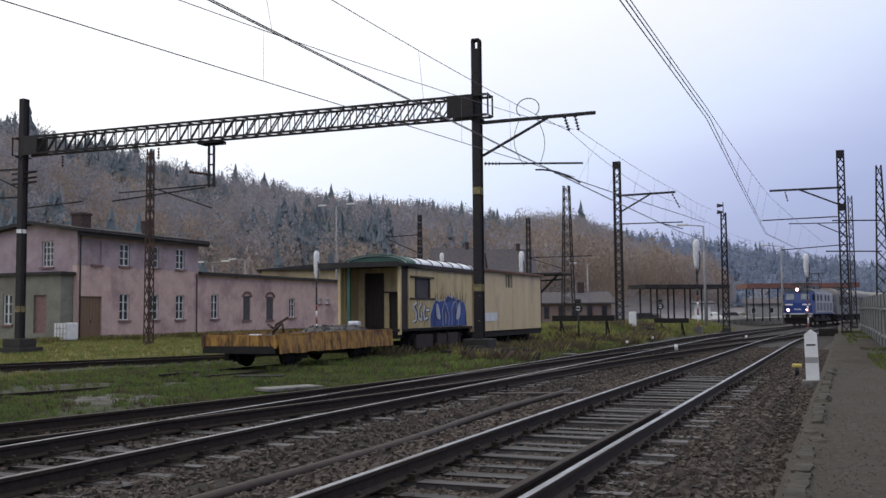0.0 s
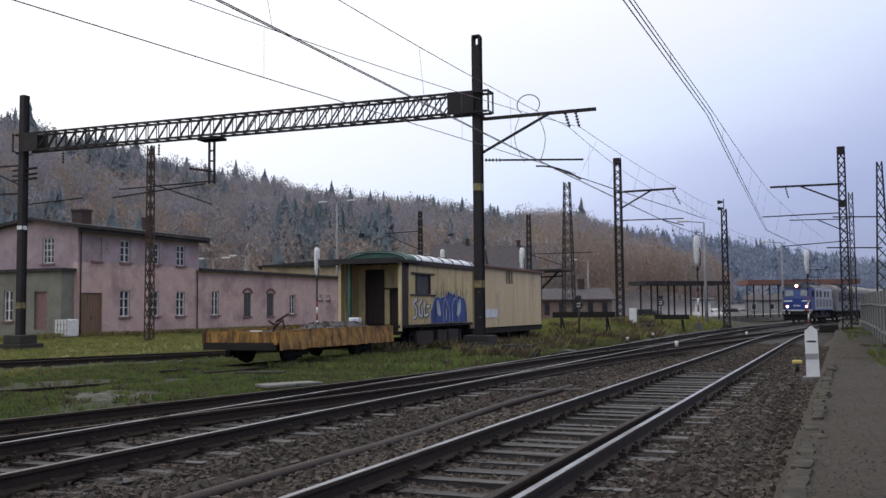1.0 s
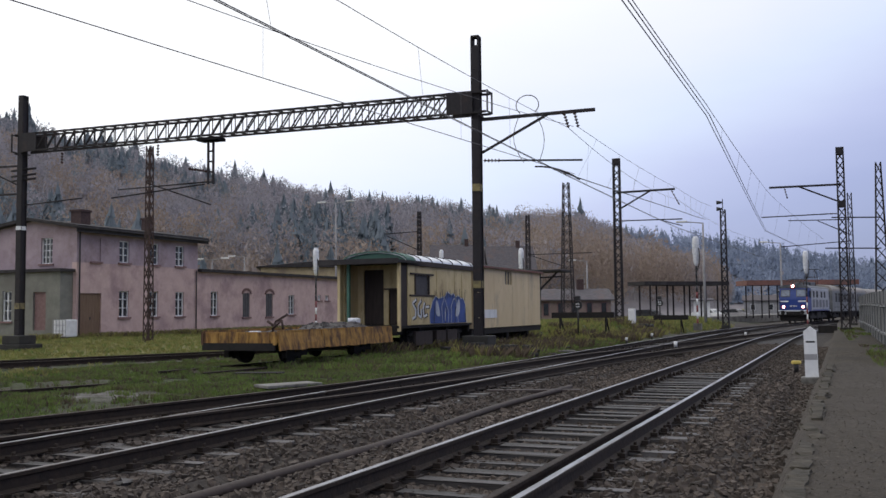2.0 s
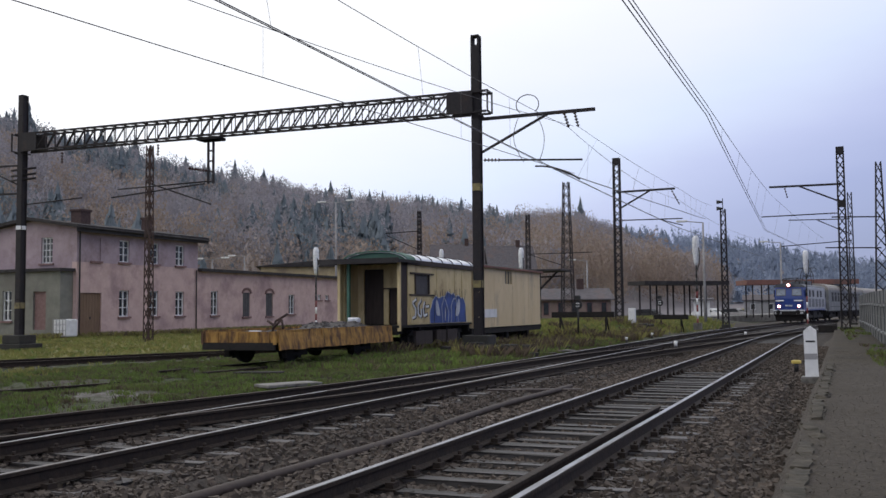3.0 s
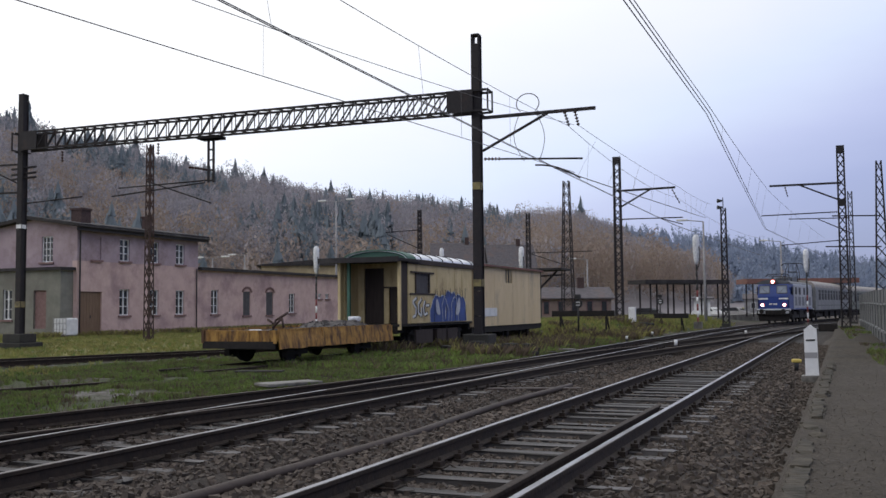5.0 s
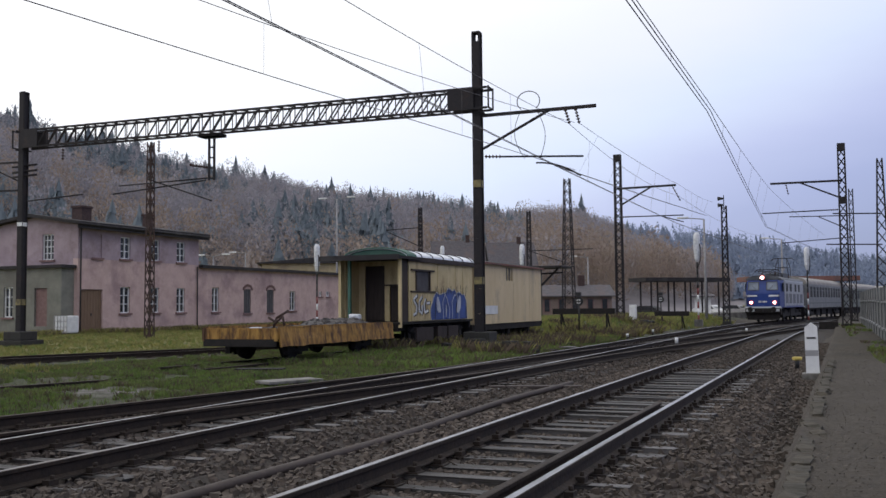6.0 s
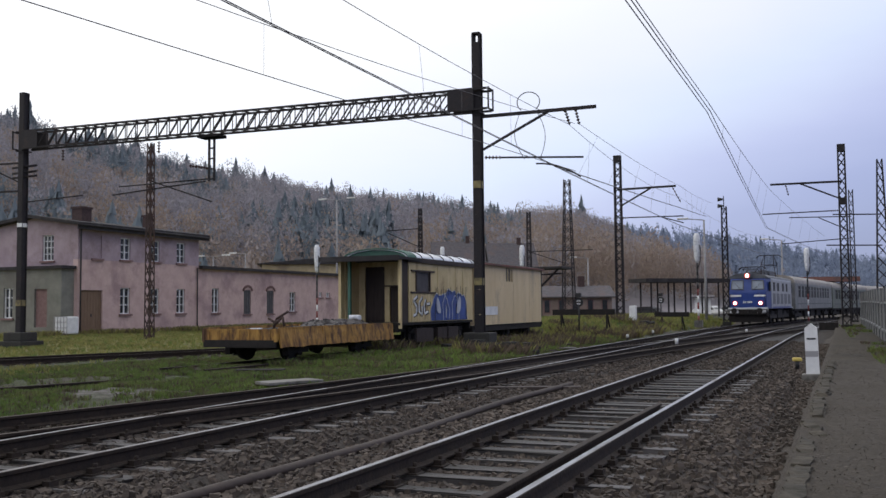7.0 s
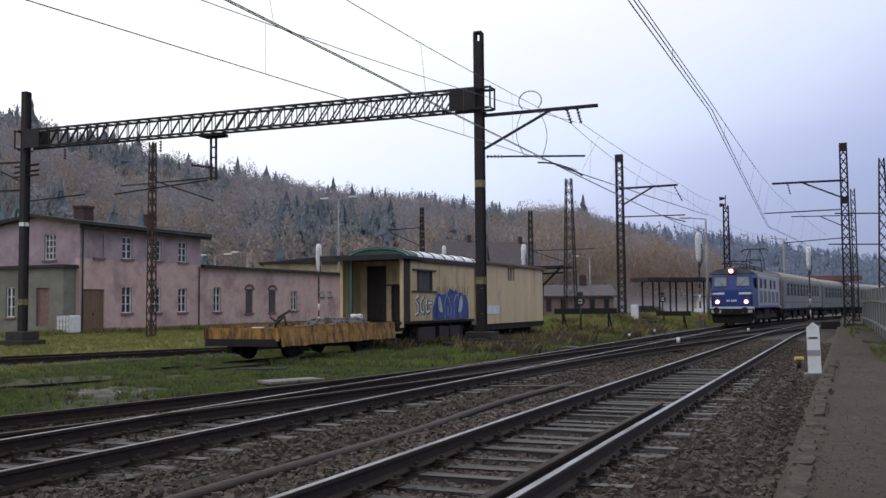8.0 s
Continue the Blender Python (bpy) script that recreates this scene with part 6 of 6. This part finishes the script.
def path_kerb():
    g = thing("path_kerb", pose(0, 0, 0), "worn broken concrete kerb along the ballast", "kerb", "", "structure")
    rnd = random.Random(5)
    for i in range(11):
        y = 4.0 + i * 2.0
        bm = one(box, 0, 0, -0.3, 0.2, 1.97, 0.315)
        bmesh.ops.subdivide_edges(bm, edges=[e for e in bm.edges if abs(e.verts[0].co.y - e.verts[1].co.y) > 1], cuts=17)
        bmesh.ops.bevel(bm, geom=[e for e in bm.edges if min(v.co.z for v in e.verts) > 0], offset=0.03, segments=2, affect="EDGES")
        for v in bm.verts:
            p = v.co + Vector((0, i * 3.1, 0))
            chip = max(0.0, noise.noise(p * 1.7 + Vector((0, 0, 4))) - 0.12)
            v.co += Vector((0.05 * noise.noise(p * 3) + 0.02 * noise.noise(p * 11) + (0.16 * chip if v.co.x < 0 else 0), 0, 0.025 * noise.noise(p * 4) + 0.012 * noise.noise(p * 13) - (0.16 * chip if v.co.z > -0.1 else 0)))
        part("kerb_stone", bm, KERB, g, "", pose(-0.42 + 0.008 * i + rnd.uniform(-0.012, 0.012), y, -0.145 + rnd.uniform(-0.02, 0.012), 0, rnd.uniform(-3, 3), 7 if i == 4 else rnd.uniform(-1.2, 1.2)))


path_kerb()
# pipe, planks and slabs lying about
bm = bmesh.new()
pts = [Vector((-4.72 - 0.010 * (y - 6) + 0.06 * math.sin(y * 0.8), y, -0.19)) for y in np.arange(3.0, 17.6, 0.5)]
tube(bm, pts, 0.048, 10)
PIPE = mat("mud_brown_pipe", (0.035, 0.025, 0.02), (0.06, 0.042, 0.034), 5, 0.7, 0, 0.3)
tagged(part("pipe", bm, PIPE), "brown cable pipe lying on the ballast between tracks", "pipe")
for x, y, lx, ly, rz, m, lab in ((-10.45, 16.7, 1.25, 0.6, 62, CONCRETE, "pale concrete slab lying beside the turnout"), (-5.25, 16.7, 1.7, 0.24, 20, BROWN_DARK, "old dark sleeper lying between the tracks"), (-10.1, 31.5, 2.6, 0.26, 60, BROWN_DARK, "old sleeper lying in the grass"), (-10.3, 33.5, 2.8, 0.5, 45, CONCRETE, "concrete slab lying in the weeds"), (-13.3, 19.9, 1.2, 0.4, 20, UNDER, "rotten sleeper lying in the grass"), (-10.6, 35.5, 2.4, 0.3, 62, BROWN_DARK, "old sleeper stacked in the weeds")):
    z = max(ground_z(x, y) + 0.03, -0.24 if x > -9 else -1)
    tagged(part("slab" if m == CONCRETE else "old_sleeper", one(box, 0, 0, 0, lx, ly, 0.06, 0, 0, 0.015), m, None, "", pose(x, y, z, 0, 0, rz)), lab, "slab" if m == CONCRETE else "sleeper")
# debris heap at the foot of the portal
bm = bmesh.new()
rnd = random.Random(12)
for k in range(46):
    s = rnd.uniform(0.15, 0.5)
    box(bm, rnd.gauss(0, 0.9), rnd.gauss(0, 0.5), rnd.uniform(-0.1, 0.15), s, s * 0.8, s * 0.5, 0, rnd.uniform(0, 180), 0.02)
tagged(part("rubble_heap", bm, DARK_CONCRETE, None, "", pose(-11.4, 31.0, -0.25)), "heap of broken concrete at the portal's foot", "rubble", "", "stuff")


# ------------------------------------------------------------------ grass
def blades(name, label, spots, mats, seed, high):
    """Tufts of thin blades; spots: (x, y) places."""
    rng = np.random.default_rng(seed)
    V, Fc, I = [], [], []
    for x, y in spots:
        z = ground_z(x, y)
        k = rng.integers(6, 11)
        mi = int(rng.random() < 0.3)
        for a, r, hh, lean in zip(rng.uniform(0, 6.283, k), rng.uniform(0, 0.09, k), rng.uniform(0.4, 1.0, k) * high, rng.uniform(0.1, 0.7, k)):
            bx, by = x + r * math.cos(a), y + r * math.sin(a)
            w = 0.008 + 0.004 * hh
            dx, dy = math.cos(a + 1.57) * w, math.sin(a + 1.57) * w
            n = len(V)
            V += [(bx - dx, by - dy, z - 0.02), (bx + dx, by + dy, z - 0.02), (bx + lean * hh * 0.4 * math.cos(a) + dx * 0.6, by + lean * hh * 0.4 * math.sin(a) + dy * 0.6, z + hh * 0.65), (bx + lean * hh * math.cos(a), by + lean * hh * math.sin(a), z + hh)]
            Fc += [(n, n + 1, n + 2), (n, n + 2, n + 3)]
            I += [mi, mi]
    tagged(raw(name, V, Fc, mats, None, I), label, "grass", "", "stuff")


GRASS = mat("green_grass_blades", (0.09, 0.15, 0.032), (0.175, 0.235, 0.055), 1.2, 0.6, 0, 0, (0.13, 0.135, 0.05), 0.7, 0.56, vary=0.4)
STRAW = mat("dry_yellow_grass_blades", (0.19, 0.185, 0.055), (0.32, 0.295, 0.10), 1.2, 0.7, 0, 0, (0.10, 0.10, 0.03), 0.7, 0.56, vary=0.35)
DEAD = mat("dead_brown_stalks", (0.06, 0.042, 0.028), (0.13, 0.095, 0.06), 1.2, 0.8, 0, 0, (0.16, 0.13, 0.07), 0.7, 0.6, vary=0.4)


def scatter(n, x0, x1, y0, y1, seed, keep):
    rng = np.random.default_rng(seed)
    pts = np.stack([rng.uniform(x0, x1, n), rng.uniform(y0, y1, n)], -1)
    return [(x, y) for x, y in pts if keep(x, y)]


def patch(x, y, s, at):
    return noise.noise(Vector((x * s, y * s, 7))) > at


blades("yard_grass", "short green grass growing over the sidings", scatter(56000, -20, -9.3, 8, 46, 2, lambda x, y: x < -9.4 - 0.5 * noise.noise(Vector((y * 0.5, 0, 0))) and (patch(x, y, 0.28, -0.30) or patch(x, y, 6.0, 0.22)) and patch(x, y, 1.3, -0.28) and (math.hypot(0.55 * x + 6.95, 0.60 * y - 8.5) > 0.6 + 0.5 * noise.noise(Vector((x, y, 1))) or patch(x, y, 5.0, 0.28))), [GRASS, DEAD], 3, 0.10)
blades("siding_weeds", "rough green weeds round the wagons", scatter(6000, -14.4, -9.6, 22, 44, 4, lambda x, y: patch(x, y, 0.4, -0.05)), [GRASS, DEAD], 5, 0.24)
blades("far_yard_grass", "yellowing grass strip before the depot", scatter(15000, -46, -18.5, 14, 60, 6, lambda x, y: abs(x - line_e(y)) > 1.7 and (x < line_e(y) - 2 or patch(x, y, 0.3, 0.0))), [STRAW, GRASS], 7, 0.15)
blades("dead_weeds", "brown dead weed stalks on the rubble and bank", scatter(3800, -15.5, -8.9, 26, 62, 14, lambda x, y: x < line_b(y) - 2.7 and patch(x, y, 0.35, 0.05)), [DEAD, STRAW], 15, 0.5)
blades("bank_grass", "rough yellow-green grass on the low bank", scatter(7500, -22, -8.6, 44, 85, 8, lambda x, y: x < line_b(y) - 2.9), [STRAW, GRASS], 9, 0.30)
blades("wall_weeds", "tall dull weeds along the foot of the depot wall", scatter(5200, -45.9, -37.5, 40, 84, 16, lambda x, y: x < -43.3 + 6 * noise.noise(Vector((x * 0.25, y * 0.25, 2)))), [STRAW, DEAD], 17, 0.42)
blades("path_weeds", "green weeds at the foot of the fence", scatter(1600, -0.3, 1.4, 22, 66, 10, lambda x, y: patch(x, y, 0.6, 0.12) and x > 0.9 - (y - 22) * 0.03), [GRASS, DEAD], 11, 0.16)


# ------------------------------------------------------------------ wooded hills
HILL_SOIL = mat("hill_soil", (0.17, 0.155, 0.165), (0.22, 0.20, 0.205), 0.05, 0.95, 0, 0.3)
# mist over the near slope is put into these three pale crown colours
BARE = mat("haze_paled_bare_woods", (0.23, 0.222, 0.252), (0.38, 0.358, 0.388), 0.06, 0.95, 0, 0, (0.35, 0.33, 0.352), 0.05, 0.58, vary=0.05)
RUSSET = mat("haze_paled_russet_woods", (0.235, 0.185, 0.165), (0.38, 0.30, 0.235), 0.06, 0.95, 0, 0, (0.38, 0.345, 0.35), 0.05, 0.56, vary=0.05)
CONIFER = mat("haze_paled_conifers", (0.145, 0.18, 0.21), (0.235, 0.275, 0.305), 0.07, 0.95, 0, 0, vary=0.06)
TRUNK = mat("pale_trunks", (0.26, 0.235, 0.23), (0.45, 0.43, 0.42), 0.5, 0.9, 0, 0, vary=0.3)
# distance haze painted into the base colour as a blue-grey tint
FAR_WOODS = mat("far_haze_blue_woods", (0.22, 0.265, 0.35), (0.275, 0.325, 0.425), 0.02, 0.95, 0, 0, vary=0.2)


def let_light_through(m, share):
    """Twigs and needles pass on part of the light that falls on them."""
    n, l = m.node_tree.nodes, m.node_tree.links
    b, tr, mx, out = n["Principled BSDF"], n.new("ShaderNodeBsdfTranslucent"), n.new("ShaderNodeMixShader"), n["Material Output"]
    l.new(b.inputs["Base Color"].links[0].from_socket, tr.inputs[0])
    mx.inputs[0].default_value = share
    l.new(b.outputs[0], mx.inputs[1]), l.new(tr.outputs[0], mx.inputs[2]), l.new(mx.outputs[0], out.inputs[0])


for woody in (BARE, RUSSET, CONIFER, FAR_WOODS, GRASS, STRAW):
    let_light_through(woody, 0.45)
NEAR_CREST = ((5.5, 0.0), (8, 0.018), (10.5, 0.038), (13, 0.062), (15, 0.074), (17, 0.078), (19, 0.076), (22, 0.086), (25, 0.094), (28.5, 0.098), (36, 0.118), (42, 0.148), (48, 0.166), (70, 0.16), (110, 0.10))
FAR_CREST = ((-40, 0.02), (-2, 0.030), (3, 0.046), (6, 0.055), (9, 0.065), (12.5, 0.074), (18, 0.076), (30, 0.07), (60, 0.06))


def hill_z(az, r, crest, r0, r1):
    """Height of a hillside that climbs from r0 to its crest at r1; az: degrees to the left of the track."""
    t = min(1, max(0, (r - r0) / (r1 - r0)))
    lump = 1 + 0.05 * noise.noise(Vector((az * 0.13, r * 0.004, 0)))
    rise = float(np.interp(az, [a for a, b in crest], [b for a, b in crest]))
    return -0.6 + rise * r1 * lump * (t * (1.25 - 0.25 * t)) - max(0, r - r1) * 0.05


def hill(name, label, crest, r0, r1, az0, az1):
    azs, rs = np.arange(az0, az1, 1.5), np.linspace(0, 1.25, 16)
    V = []
    for a in azs:
        for t in rs:
            r = r0 + (r1 - r0) * t
            V.append((-r * math.sin(radians(a)), r * math.cos(radians(a)), hill_z(a, r, crest, r0, r1)))
    w = len(rs)
    Fc = [(i * w + j, i * w + j + 1, (i + 1) * w + j + 1, (i + 1) * w + j) for i in range(len(azs) - 1) for j in range(w - 1)]
    tagged(raw(name, V, Fc, HILL_SOIL, None, None, True), label, "hill", "", "structure")


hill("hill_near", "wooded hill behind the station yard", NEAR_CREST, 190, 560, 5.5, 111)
hill("hill_far", "far hazy wooded hill up the valley", FAR_CREST, 900, 1500, -40, 60)


def woods(name, label, n, az0, az1, mats, seed, crest, r0, r1, far=False):
    """Trees on a hillside: leafless crowns of many twig sprays and tiered firs; mats: bare, russet, fir, trunk."""
    rng = np.random.default_rng(seed)
    tris, index, facing = [], [], []
    for _ in range(n):
        az = rng.uniform(az0, az1)
        r = r0 + (r1 * 1.02 - r0) * rng.random() ** 0.85
        x, y, z = -r * math.sin(radians(az)), r * math.cos(radians(az)), hill_z(az, r, crest, r0, r1)
        if z < 1.0 and az < 12:
            continue
        up = (r - r0) / (r1 - r0)
        g = noise.noise(Vector((x * 0.011, y * 0.011, 5)))
        h = noise.noise(Vector((x * 0.02, y * 0.02, 11)))
        fir = rng.random() < (0.34 if up > 0.88 else 0.04 + 0.5 * (g > 0.12) + 0.45 * (26 < az < 32.5 and 0.05 < up < 0.4)) and (far or az > 18 or up > 0.95)
        s = rng.uniform(0.6, 1.3) * (1.6 if far else 1.0) * (rng.uniform(0.8, 1.35) if up > 0.9 else 1.0)
        at = np.array((x, y, z))
        pine = fir and not far and rng.random() < 0.45
        if fir and not pine:
            H, R = rng.uniform(12, 16) * s * (0.8 if far else 1), 3.7 * s
            tiers, m = (9, 13) if not far else (6, 7)
            f = np.repeat(np.arange(tiers) / tiers, m)
            k = len(f)
            a = rng.uniform(0, 6.283, k)
            rr = R * (1 - 0.97 * f ** 1.3) * rng.uniform(0.5, 1.2, k)
            zb = H * (0.08 + 0.86 * f) - 0.05 * H * rng.random(k)
            wd = 0.42 + 0.25 * rng.random(k)
            t = np.empty((k, 3, 3))
            t[:, 0] = np.stack([rr * np.cos(a - wd), rr * np.sin(a - wd), zb], -1)
            t[:, 1] = np.stack([rr * np.cos(a + wd), rr * np.sin(a + wd), zb], -1)
            t[:, 2] = np.stack([0 * a, 0 * a, zb + H * (0.17 if not far else 0.28)], -1)
            mi, d = 2, np.stack([np.cos(a), np.sin(a), 0.5 + 0 * a], -1)
        else:
            H, R = rng.uniform(11, 15) * s, rng.uniform(2.4, 3.4) * s
            k = 150 if not far else 30
            d = rng.normal(size=(k, 3))
            d /= np.linalg.norm(d, axis=1)[:, None]
            c = d * (rng.random(k) ** 0.3)[:, None] * (R, R, H * 0.42) + (0, 0, H * 0.56)
            u = np.cross(d, rng.normal(size=(k, 3)))
            u /= np.linalg.norm(u, axis=1)[:, None]
            v = np.cross(d, u) + (0, 0, 0.7)
            q = (rng.uniform(0.20, 0.42, k) * s * (2.4 if far else 1))[:, None]
            t = np.stack([c - u * q * 0.7 - v * q * 0.5, c + u * q * 0.7 - v * q * 0.5, c + v * q * 1.1 + d * q * 0.3], 1)
            mi = 2 if pine else int(h + rng.normal() * 0.22 + (0.26 if az < 18 else 0.0) - 0.8 * (up - 0.30) > 0.16)
            if rng.random() < 0.2 and not pine:
                w = 0.15 * s
                tris.append(np.array((((-w, 0, 0), (w, 0, 0), (0, 0, H * 0.96)), ((0, -w, 0), (0, w, 0), (0, 0, H * 0.96)))) + at)
                index.append(np.full(2, 3))
                facing.append(np.tile((0.4, -0.8, 0.4), (2, 1)))
        tris.append(t + at)
        index.append(np.full(k, mi))
        facing.append(d)
    V = np.concatenate(tris).reshape(-1, 3)
    count = len(V) // 3
    me = bpy.data.meshes.new(name)
    me.vertices.add(len(V)), me.loops.add(len(V)), me.polygons.add(count)
    me.vertices.foreach_set("co", V.astype(np.float32).ravel())
    me.loops.foreach_set("vertex_index", np.arange(len(V), dtype=np.int32))
    me.polygons.foreach_set("loop_start", np.arange(0, len(V), 3, dtype=np.int32))
    for m in mats:
        me.materials.append(m)
    me.polygons.foreach_set("material_index", np.concatenate(index).astype(np.int32))
    me.update(calc_edges=True)
    # sprays are shaded as one rounded crown
    across = np.concatenate(facing) + (0, 0, 0.25)
    across /= np.linalg.norm(across, axis=1)[:, None]
    me.normals_split_custom_set_from_vertices(np.repeat(across, 3, axis=0).tolist())
    tagged(new(name, me), label, "woods", "", "stuff")


woods("hill_woods", "bare brown autumn woods with conifers on the hill, paled by haze in their colours", 8200, 6, 56, [BARE, RUSSET, CONIFER, TRUNK], 21, NEAR_CREST, 190, 560)
woods("far_woods", "far hill woods with blue-grey haze in their colour", 3200, -10, 20, [FAR_WOODS, FAR_WOODS, FAR_WOODS, FAR_WOODS], 22, FAR_CREST, 900, 1500, True)


# ------------------------------------------------------------------ what moves: the train pulls out of the station
def motions():
    front = ((0, 98.2), (0.5, 97.9), (1, 97.5), (1.5, 96.8), (2, 95.9), (2.5, 94.7), (3, 93.3), (3.5, 91.6), (4, 89.5), (4.5, 87.0), (5, 84.3), (5.5, 81.4), (6, 78.3), (6.5, 74.7), (7, 70.7), (7.5, 66.7), (8, 62.5))

    def rows(back, length):
        out = []
        for t, y in front:
            a, b = y + back, y + back + length
            dx = line_b(b) - line_b(a)
            out.append((t, pose(line_b(a), a, grade(a), 0, 0, -math.degrees(math.atan2(dx, length)))))
        return out

    walk(LOCO, rows(0.0, 15.4))
    for k, c in enumerate(COACHES):
        walk(c, rows(15.9 + 24.6 * k, 24.3))


motions()
